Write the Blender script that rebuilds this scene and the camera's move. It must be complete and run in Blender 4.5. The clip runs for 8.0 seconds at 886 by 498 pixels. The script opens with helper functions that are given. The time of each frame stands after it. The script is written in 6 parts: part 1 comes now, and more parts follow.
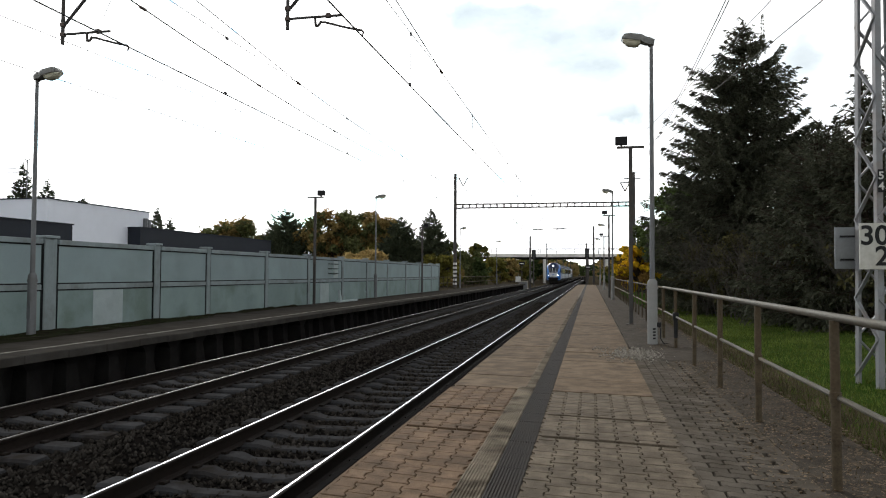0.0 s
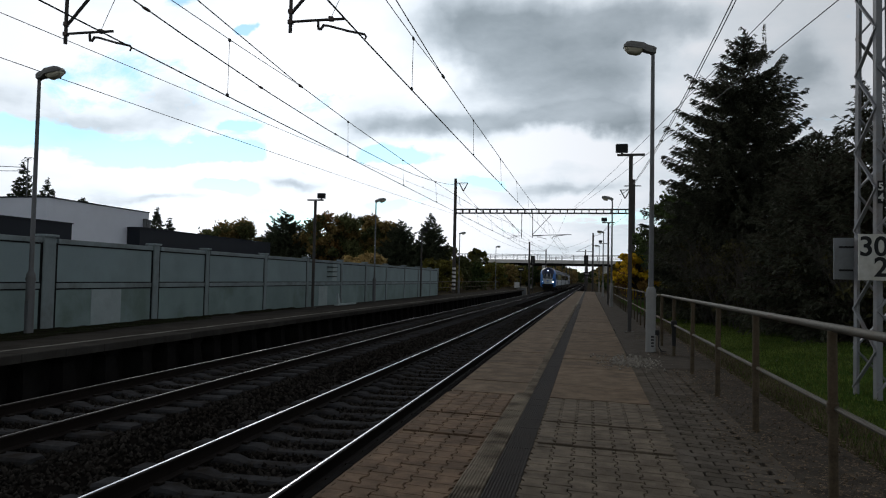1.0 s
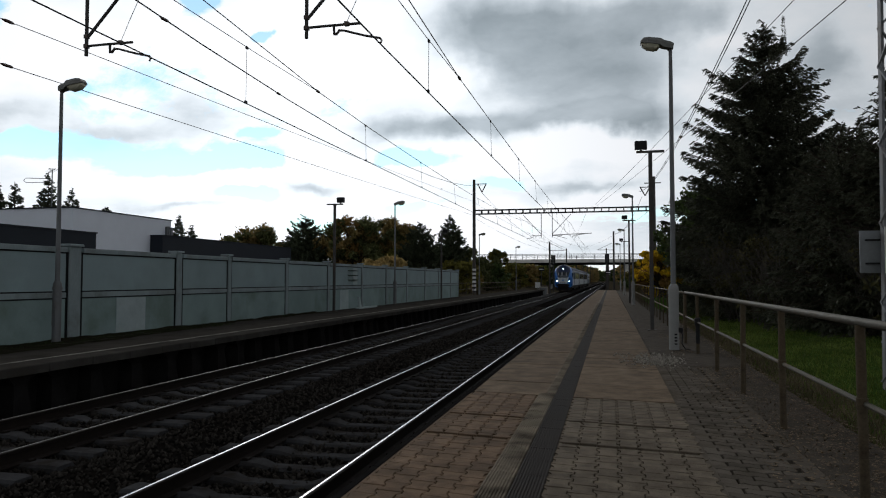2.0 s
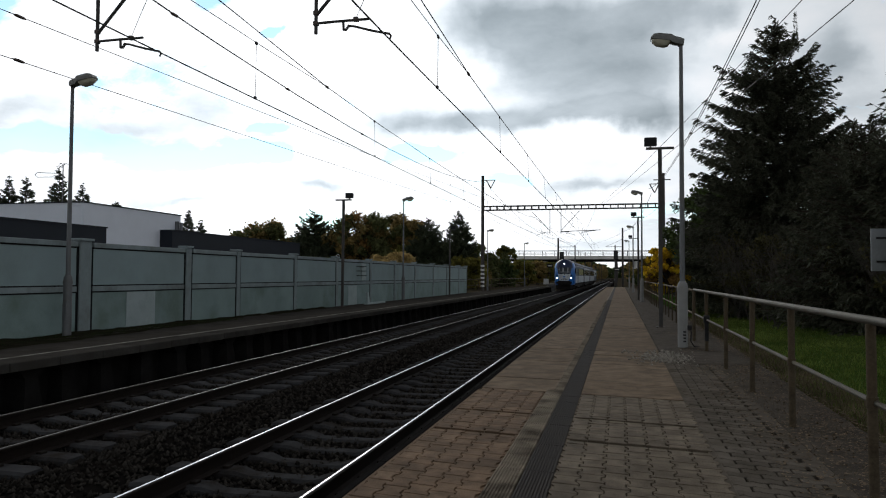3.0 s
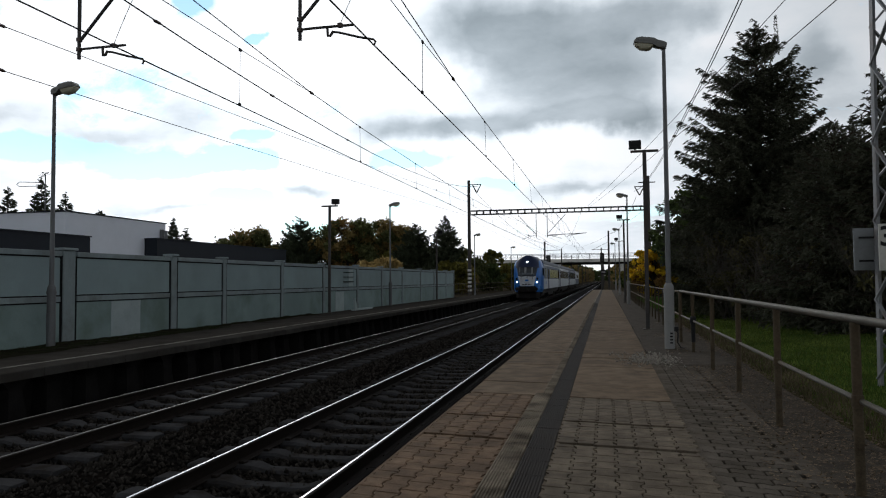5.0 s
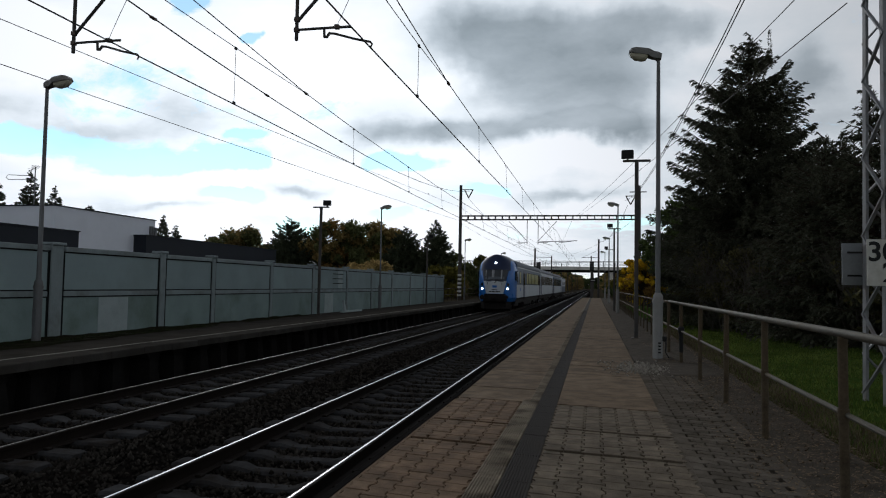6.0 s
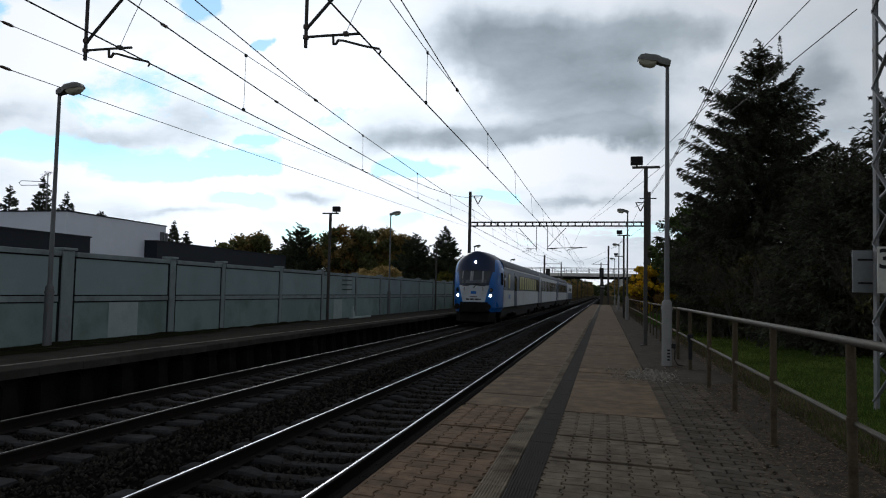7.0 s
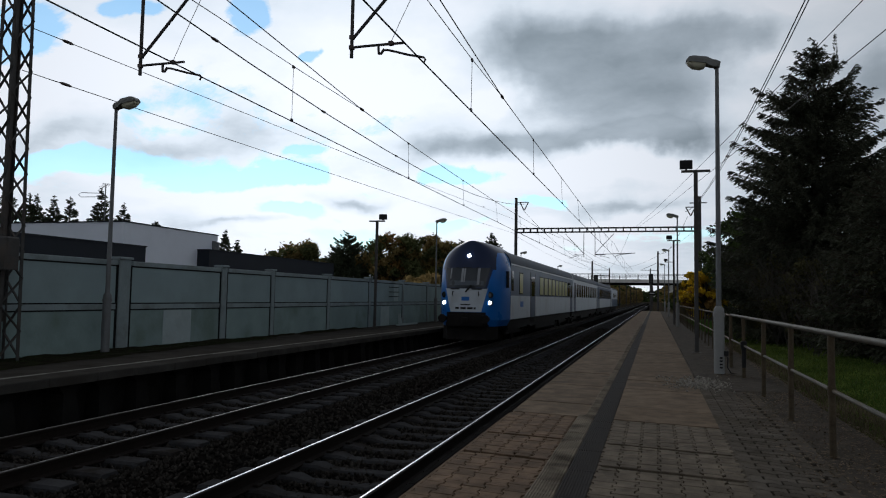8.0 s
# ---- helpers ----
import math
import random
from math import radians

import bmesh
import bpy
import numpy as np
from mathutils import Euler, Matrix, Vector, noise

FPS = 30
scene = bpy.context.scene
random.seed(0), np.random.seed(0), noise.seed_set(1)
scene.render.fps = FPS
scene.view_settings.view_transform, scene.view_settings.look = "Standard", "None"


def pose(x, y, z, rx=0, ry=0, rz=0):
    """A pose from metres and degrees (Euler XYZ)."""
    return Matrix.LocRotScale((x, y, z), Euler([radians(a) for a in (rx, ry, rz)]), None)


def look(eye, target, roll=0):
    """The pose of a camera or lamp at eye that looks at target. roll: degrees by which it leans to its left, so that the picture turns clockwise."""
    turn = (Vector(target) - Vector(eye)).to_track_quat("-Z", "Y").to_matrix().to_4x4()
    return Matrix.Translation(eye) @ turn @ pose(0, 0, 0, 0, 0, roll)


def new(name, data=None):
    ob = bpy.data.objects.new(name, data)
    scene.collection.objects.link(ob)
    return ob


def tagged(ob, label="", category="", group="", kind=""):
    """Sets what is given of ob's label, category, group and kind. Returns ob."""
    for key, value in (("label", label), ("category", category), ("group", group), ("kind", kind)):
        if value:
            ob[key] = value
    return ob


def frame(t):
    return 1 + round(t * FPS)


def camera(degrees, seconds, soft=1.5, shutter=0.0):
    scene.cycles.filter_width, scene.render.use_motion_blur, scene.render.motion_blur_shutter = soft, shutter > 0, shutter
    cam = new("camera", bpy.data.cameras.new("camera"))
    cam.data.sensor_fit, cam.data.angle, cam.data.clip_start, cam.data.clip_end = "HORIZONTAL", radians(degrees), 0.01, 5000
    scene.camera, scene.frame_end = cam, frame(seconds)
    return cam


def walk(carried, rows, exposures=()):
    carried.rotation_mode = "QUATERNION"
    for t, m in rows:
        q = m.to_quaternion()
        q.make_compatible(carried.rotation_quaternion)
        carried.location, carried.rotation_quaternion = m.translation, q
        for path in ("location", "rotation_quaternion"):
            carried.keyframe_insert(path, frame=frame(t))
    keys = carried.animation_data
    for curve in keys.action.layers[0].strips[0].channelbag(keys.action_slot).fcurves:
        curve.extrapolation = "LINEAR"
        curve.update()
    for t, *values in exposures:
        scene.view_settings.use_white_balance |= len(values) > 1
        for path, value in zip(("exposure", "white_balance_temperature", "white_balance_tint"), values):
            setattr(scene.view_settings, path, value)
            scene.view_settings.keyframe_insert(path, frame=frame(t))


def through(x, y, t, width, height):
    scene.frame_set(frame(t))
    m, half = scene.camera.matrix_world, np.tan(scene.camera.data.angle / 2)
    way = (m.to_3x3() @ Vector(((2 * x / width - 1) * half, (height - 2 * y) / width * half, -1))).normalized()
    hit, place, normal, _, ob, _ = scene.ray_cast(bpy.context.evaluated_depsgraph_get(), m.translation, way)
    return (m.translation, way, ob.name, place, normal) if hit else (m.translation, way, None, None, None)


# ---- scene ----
cam = camera(62.8, 8.0, soft=1.1)
EYE = 1.33
PATH = [  # seconds, sideways metres, yaw, pitch, roll
    (0.0, 0.0, 11.48, 1.95, -0.3), (0.5, 0.0, 12.48, 3.75, -0.66), (1.0, 0.0, 11.39, 2.32, -1.15),
    (1.5, 0.0, 11.2, 2.26, 0.13), (1.8, 0.0, 12.52, 2.43, 0.09), (2.0, 0.0, 13.0, 2.43, -0.02),
    (2.6, 0.0, 13.32, 2.29, -0.14), (3.3, 0.0, 13.8, 2.05, -0.38), (3.5, 0.0, 12.82, 2.31, -0.36),
    (4.0, 0.0, 12.25, 2.29, 0.75), (4.5, 0.0, 11.94, 1.71, 0.18), (4.7, 0.0, 12.57, 2.08, 0.67),
    (5.3, -0.008, 12.72, 2.78, 0.2), (5.8, -0.014, 12.78, 3.26, -0.1), (6.0, -0.015, 11.82, 2.84, -0.98),
    (6.5, -0.004, 11.91, 2.48, -1.17), (7.0, 0.01, 12.56, 3.32, -1.15), (7.5, 0.016, 13.41, 3.71, -0.38),
    (8.0, 0.017, 16.23, 3.8, -0.97)]
EXPO = [(0.0, 1.35, 6500, 10), (0.3, 1.1, 6450, 10), (0.6, 0.36, 6250, 10), (1.0, -0.05, 6100, 10), (1.5, -0.05, 6100, 10),
        (2.0, -0.03, 6220, 10), (3.4, 0.25, 6250, 10), (4.0, 0.08, 6200, 10), (4.7, 0.15, 6200, 10), (5.8, -0.1, 6120, 10),
        (6.5, -0.1, 6050, 10), (7.2, -0.1, 5980, 10), (8.0, -0.24, 5930, 10)]
walk(cam, [(t, pose(x, 0, EYE, 90 + p, r, y)) for t, x, y, p, r in PATH], EXPO)

# ---- sky and sun ----
SUN_DIR = Vector((-0.38, 0.80, 0.47)).normalized()
w = bpy.data.worlds.new("sky")
scene.world = w
w.use_nodes = True
nt = w.node_tree
nt.nodes.clear()


def node(tree, kind, **values):
    n = tree.nodes.new(kind)
    for k, v in values.items():
        if k in n.inputs:
            n.inputs[k].default_value = v
    return n


def math_node(tree, op, a, b=None, clamp=False):
    n = tree.nodes.new("ShaderNodeMath")
    n.operation, n.use_clamp = op, clamp
    for i, v in enumerate((a, b)):
        if v is None:
            continue
        if isinstance(v, (int, float)):
            n.inputs[i].default_value = v
        else:
            tree.links.new(v, n.inputs[i])
    return n.outputs[0]


def ramp(tree, fac, stops):
    n = tree.nodes.new("ShaderNodeValToRGB")
    e = n.color_ramp.elements
    while len(e) < len(stops):
        e.new(0.5)
    for el, (p, c) in zip(e, stops):
        el.position = p
        el.color = (c, c, c, 1) if isinstance(c, (int, float)) else (*c, 1)
    tree.links.new(fac, n.inputs[0])
    return n.outputs[0]


def mix(tree, fac, a, b):
    n = tree.nodes.new("ShaderNodeMix")
    n.data_type = "RGBA"
    for i, v in ((0, fac), (6, a), (7, b)):
        if isinstance(v, (int, float)):
            n.inputs[i].default_value = v
        elif isinstance(v, tuple):
            n.inputs[i].default_value = (*v, 1)
        else:
            tree.links.new(v, n.inputs[i])
    return n.outputs[2]


def build_sky():
    L = nt.links.new
    tc = nt.nodes.new("ShaderNodeTexCoord")
    sky = nt.nodes.new("ShaderNodeTexSky")
    sky.sky_type, sky.sun_disc = "NISHITA", False
    sky.sun_elevation = math.asin(SUN_DIR.z)
    sky.sun_rotation = math.atan2(SUN_DIR.x, SUN_DIR.y)
    sky.air_density, sky.dust_density, sky.ozone_density = 1.0, 0.0, 2.0
    sep = nt.nodes.new("ShaderNodeSeparateXYZ")
    L(tc.outputs["Generated"], sep.inputs[0])
    zz = math_node(nt, "ADD", math_node(nt, "MAXIMUM", sep.outputs[2], 0.0), 0.16)
    px = math_node(nt, "DIVIDE", sep.outputs[0], zz)
    py = math_node(nt, "DIVIDE", sep.outputs[1], zz)
    com = nt.nodes.new("ShaderNodeCombineXYZ")
    L(px, com.inputs[0]), L(py, com.inputs[1])
    com.inputs[2].default_value = 3.7
    n1 = node(nt, "ShaderNodeTexNoise", Scale=0.95, Detail=10.0, Roughness=0.6)
    n2 = node(nt, "ShaderNodeTexNoise", Scale=1.15, Detail=8.0, Roughness=0.55)
    L(com.outputs[0], n1.inputs["Vector"])
    shift = nt.nodes.new("ShaderNodeVectorMath")
    shift.inputs[1].default_value = (4.3, 1.1, 2.0)
    L(com.outputs[0], shift.inputs[0])
    L(shift.outputs[0], n2.inputs["Vector"])

    def near(d, sharp):
        # how close a direction lies to d
        v = nt.nodes.new("ShaderNodeVectorMath")
        v.operation = "DOT_PRODUCT"
        v.inputs[1].default_value = Vector(d).normalized()
        L(tc.outputs["Generated"], v.inputs[0])
        return math_node(nt, "POWER", math_node(nt, "MAXIMUM", v.outputs["Value"], 0.0), sharp)

    glow = near(SUN_DIR, 5.0)
    # cloud masses ahead, as slope sideways and slope up: centre and reach
    ahead = math_node(nt, "MAXIMUM", sep.outputs[1], 0.06)
    warp = node(nt, "ShaderNodeTexNoise", Scale=6.0, Detail=6.0, Roughness=0.52)
    L(tc.outputs["Generated"], warp.inputs["Vector"])
    ws = nt.nodes.new("ShaderNodeSeparateColor")
    L(warp.outputs["Color"], ws.inputs[0])
    su = math_node(nt, "ADD", math_node(nt, "DIVIDE", sep.outputs[0], ahead), math_node(nt, "MULTIPLY", math_node(nt, "SUBTRACT", ws.outputs[0], 0.5), 0.22))
    sv = math_node(nt, "ADD", math_node(nt, "DIVIDE", sep.outputs[2], ahead), math_node(nt, "MULTIPLY", math_node(nt, "SUBTRACT", ws.outputs[1], 0.5), 0.12))

    def mass(u, v, ru, rv):
        a = math_node(nt, "POWER", math_node(nt, "DIVIDE", math_node(nt, "SUBTRACT", su, u), ru), 2.0)
        b = math_node(nt, "POWER", math_node(nt, "DIVIDE", math_node(nt, "SUBTRACT", sv, v), rv), 2.0)
        return math_node(nt, "EXPONENT", math_node(nt, "MULTIPLY", math_node(nt, "ADD", a, b), -1.0))

    def masses(rows):
        total = None
        for row in rows:
            total = mass(*row) if total is None else math_node(nt, "ADD", total, mass(*row))
        return total

    gaps = masses([(-1.064, 0.453, 0.086, 0.057), (-0.857, 0.472, 0.057, 0.02), (-0.659, 0.448, 0.031, 0.028), (-0.521, 0.368, 0.019, 0.009), (-0.929, 0.221, 0.158, 0.019), (-0.663, 0.181, 0.125, 0.021), (-0.524, 0.177, 0.044, 0.015), (-0.542, 0.126, 0.063, 0.011), (-0.259, 0.169, 0.036, 0.012), (-0.157, 0.143, 0.022, 0.009), (-0.521, 0.226, 0.025, 0.007), (-0.254, 0.098, 0.033, 0.009)])
    heavy = math_node(nt, "MINIMUM", masses([(-0.05, 0.282, 0.165, 0.067), (0.038, 0.361, 0.104, 0.039), (-0.131, 0.36, 0.092, 0.049), (-0.206, 0.221, 0.088, 0.02), (-0.017, 0.223, 0.093, 0.017)]), 1.0)
    grey = masses([(-0.761, 0.245, 0.186, 0.032), (-0.991, 0.269, 0.094, 0.028), (-0.038, 0.133, 0.086, 0.011), (-0.63, 0.105, 0.084, 0.007), (-0.431, 0.141, 0.059, 0.008), (0.246, 0.274, 0.043, 0.05)])
    bright = masses([(-0.463, 0.34, 0.154, 0.089), (-0.95, 0.375, 0.105, 0.045), (-0.603, 0.191, 0.059, 0.012), (-0.043, 0.184, 0.108, 0.02), (0.141, 0.384, 0.027, 0.018), (0.14, 0.319, 0.029, 0.016), (-0.216, 0.293, 0.037, 0.025), (-0.043, 0.107, 0.086, 0.012)])
    puff = nt.nodes.new("ShaderNodeCombineXYZ")
    L(math_node(nt, "MULTIPLY", su, 9.0), puff.inputs[0]), L(math_node(nt, "MULTIPLY", sv, 17.0), puff.inputs[1])
    n3 = node(nt, "ShaderNodeTexNoise", Scale=1.0, Detail=9.0, Roughness=0.62)
    L(puff.outputs[0], n3.inputs["Vector"])
    rough = math_node(nt, "SUBTRACT", n3.outputs[0], 0.5)
    cover = math_node(nt, "SUBTRACT", math_node(nt, "ADD", n1.outputs[0], math_node(nt, "MULTIPLY", math_node(nt, "ADD", math_node(nt, "ADD", bright, grey), math_node(nt, "MULTIPLY", heavy, 3.0)), 0.14)), math_node(nt, "MULTIPLY", gaps, 0.5))
    cover = math_node(nt, "ADD", cover, math_node(nt, "MULTIPLY", rough, 0.5))
    mask = ramp(nt, cover, [(0.32, 0.22), (0.42, 1.0)])
    soft = math_node(nt, "ADD", math_node(nt, "ADD", math_node(nt, "MULTIPLY", n2.outputs[0], 0.42), 0.315), math_node(nt, "MULTIPLY", rough, 0.09))
    body = math_node(nt, "SUBTRACT", math_node(nt, "ADD", soft, math_node(nt, "MULTIPLY", bright, 0.12)), math_node(nt, "ADD", math_node(nt, "MULTIPLY", heavy, 0.24), math_node(nt, "MULTIPLY", grey, 0.125)))
    shade = ramp(nt, body, [(0.2, (0.215, 0.25, 0.27)), (0.3, (0.33, 0.375, 0.40)), (0.39, (0.54, 0.59, 0.62)), (0.47, (0.84, 0.88, 0.90)), (0.54, (1.0, 1.0, 1.0))])
    # cloud overhead, out of view, dimmed to darken the ground; brighter towards sun and horizon
    thin = math_node(nt, "SUBTRACT", 1.0, math_node(nt, "MULTIPLY", math_node(nt, "MAXIMUM", sep.outputs[2], 0.0), 0.8))
    light = math_node(nt, "MULTIPLY", math_node(nt, "ADD", math_node(nt, "MULTIPLY", glow, 1.08), 0.57), thin)
    vm = nt.nodes.new("ShaderNodeVectorMath")
    vm.operation = "SCALE"
    L(shade, vm.inputs[0]), L(light, vm.inputs["Scale"])
    sk = nt.nodes.new("ShaderNodeVectorMath")
    sk.operation = "SCALE"
    L(sky.outputs[0], sk.inputs[0])
    sk.inputs["Scale"].default_value = 0.15
    bg = nt.nodes.new("ShaderNodeBackground")
    hue = nt.nodes.new("ShaderNodeVectorMath")
    hue.operation = "MULTIPLY"
    hue.inputs[1].default_value = (0.95, 1.12, 1.0)
    L(sk.outputs[0], hue.inputs[0])
    L(mix(nt, mask, hue.outputs[0], vm.outputs[0]), bg.inputs[0])
    out = nt.nodes.new("ShaderNodeOutputWorld")
    L(bg.outputs[0], out.inputs[0])


build_sky()
sun_data = bpy.data.lights.new("sun", "SUN")
sun_data.energy, sun_data.angle, sun_data.color = 0.5, radians(12), (1.0, 0.95, 0.86)
sun = new("sun", sun_data)
sun.matrix_basis = look(SUN_DIR * 60, (0, 0, 0))


# ---- materials ----
def material(name, base, rough=0.8, metal=0.0, var=0.25, scale=6.0, fine=60.0, bump=0.3, tint=None,
             stain=None, stain_scale=1.2, stain_amount=0.5, obj_random=0.0, island=0.0, spec=0.12, stretch=(1, 1, 1), spread=False):
    m = bpy.data.materials.new(name)
    m.use_nodes = True
    t = m.node_tree
    b = t.nodes["Principled BSDF"]
    L = t.links.new
    tc = t.nodes.new("ShaderNodeTexCoord")
    mp = t.nodes.new("ShaderNodeMapping")
    mp.inputs["Scale"].default_value = stretch
    geo = t.nodes.new("ShaderNodeNewGeometry")
    where = geo.outputs["Position"] if spread else tc.outputs["Object"]
    L(where, mp.inputs[0])
    na = node(t, "ShaderNodeTexNoise", Scale=scale, Detail=5.0, Roughness=0.6)
    nb = node(t, "ShaderNodeTexNoise", Scale=fine, Detail=3.0, Roughness=0.6)
    L(mp.outputs[0], na.inputs["Vector"]), L(mp.outputs[0], nb.inputs["Vector"])
    dark = tuple(c * (1 - var) for c in base)
    lite = tuple(min(1, c * (1 + var)) for c in (tint or base))
    both = math_node(t, "ADD", math_node(t, "MULTIPLY", na.outputs[0], 0.65), math_node(t, "MULTIPLY", nb.outputs[0], 0.35))
    col = ramp(t, both, [(0.32, dark), (0.68, lite)])
    if stain:
        ns = node(t, "ShaderNodeTexNoise", Scale=stain_scale, Detail=7.0, Roughness=0.65)
        L(where, ns.inputs["Vector"])
        col = mix(t, math_node(t, "MULTIPLY", ramp(t, ns.outputs[0], [(0.48, 0.0), (0.66, 1.0)]), stain_amount), col, stain)
    if obj_random or island:
        src = t.nodes.new("ShaderNodeObjectInfo").outputs["Random"] if obj_random else geo.outputs["Random Per Island"]
        amount = obj_random or island
        hsv = t.nodes.new("ShaderNodeHueSaturation")
        L(math_node(t, "ADD", math_node(t, "MULTIPLY", src, amount), 1 - amount / 2), hsv.inputs["Value"])
        L(col, hsv.inputs["Color"])
        col = hsv.outputs[0]
    L(col, b.inputs["Base Color"])
    L(math_node(t, "ADD", math_node(t, "MULTIPLY", na.outputs[0], 0.2), rough - 0.1, True), b.inputs["Roughness"])
    b.inputs["Metallic"].default_value = metal
    b.inputs["Specular IOR Level"].default_value = spec
    if bump:
        bp = t.nodes.new("ShaderNodeBump")
        bp.inputs["Strength"].default_value, bp.inputs["Distance"].default_value = bump, 0.01
        L(nb.outputs[0], bp.inputs["Height"]), L(bp.outputs[0], b.inputs["Normal"])
    return m


def leafy(name, base, tint, rough=0.7, through=0.25):
    m = material(name, base, rough, 0, 0.4, 0.8, 9.0, 0.0, tint, island=0.8, spec=0.08)
    t = m.node_tree
    b = t.nodes["Principled BSDF"]
    tr = t.nodes.new("ShaderNodeBsdfTranslucent")
    mx = t.nodes.new("ShaderNodeMixShader")
    mx.inputs[0].default_value = through
    t.links.new(b.inputs["Base Color"].links[0].from_socket, tr.inputs["Color"])
    t.links.new(b.outputs[0], mx.inputs[1]), t.links.new(tr.outputs[0], mx.inputs[2])
    t.links.new(mx.outputs[0], t.nodes["Material Output"].inputs["Surface"])
    return m


def glowing(name, color, strength):
    m = bpy.data.materials.new(name)
    m.use_nodes = True
    b = m.node_tree.nodes["Principled BSDF"]
    b.inputs["Base Color"].default_value = (*color, 1)
    b.inputs["Emission Color"].default_value = (*color, 1)
    b.inputs["Emission Strength"].default_value = strength
    return m


def glass(name, color, rough=0.05):
    m = bpy.data.materials.new(name)
    m.use_nodes = True
    b = m.node_tree.nodes["Principled BSDF"]
    b.inputs["Base Color"].default_value = (*color, 1)
    b.inputs["Roughness"].default_value = rough
    b.inputs["Specular IOR Level"].default_value = 0.6
    return m


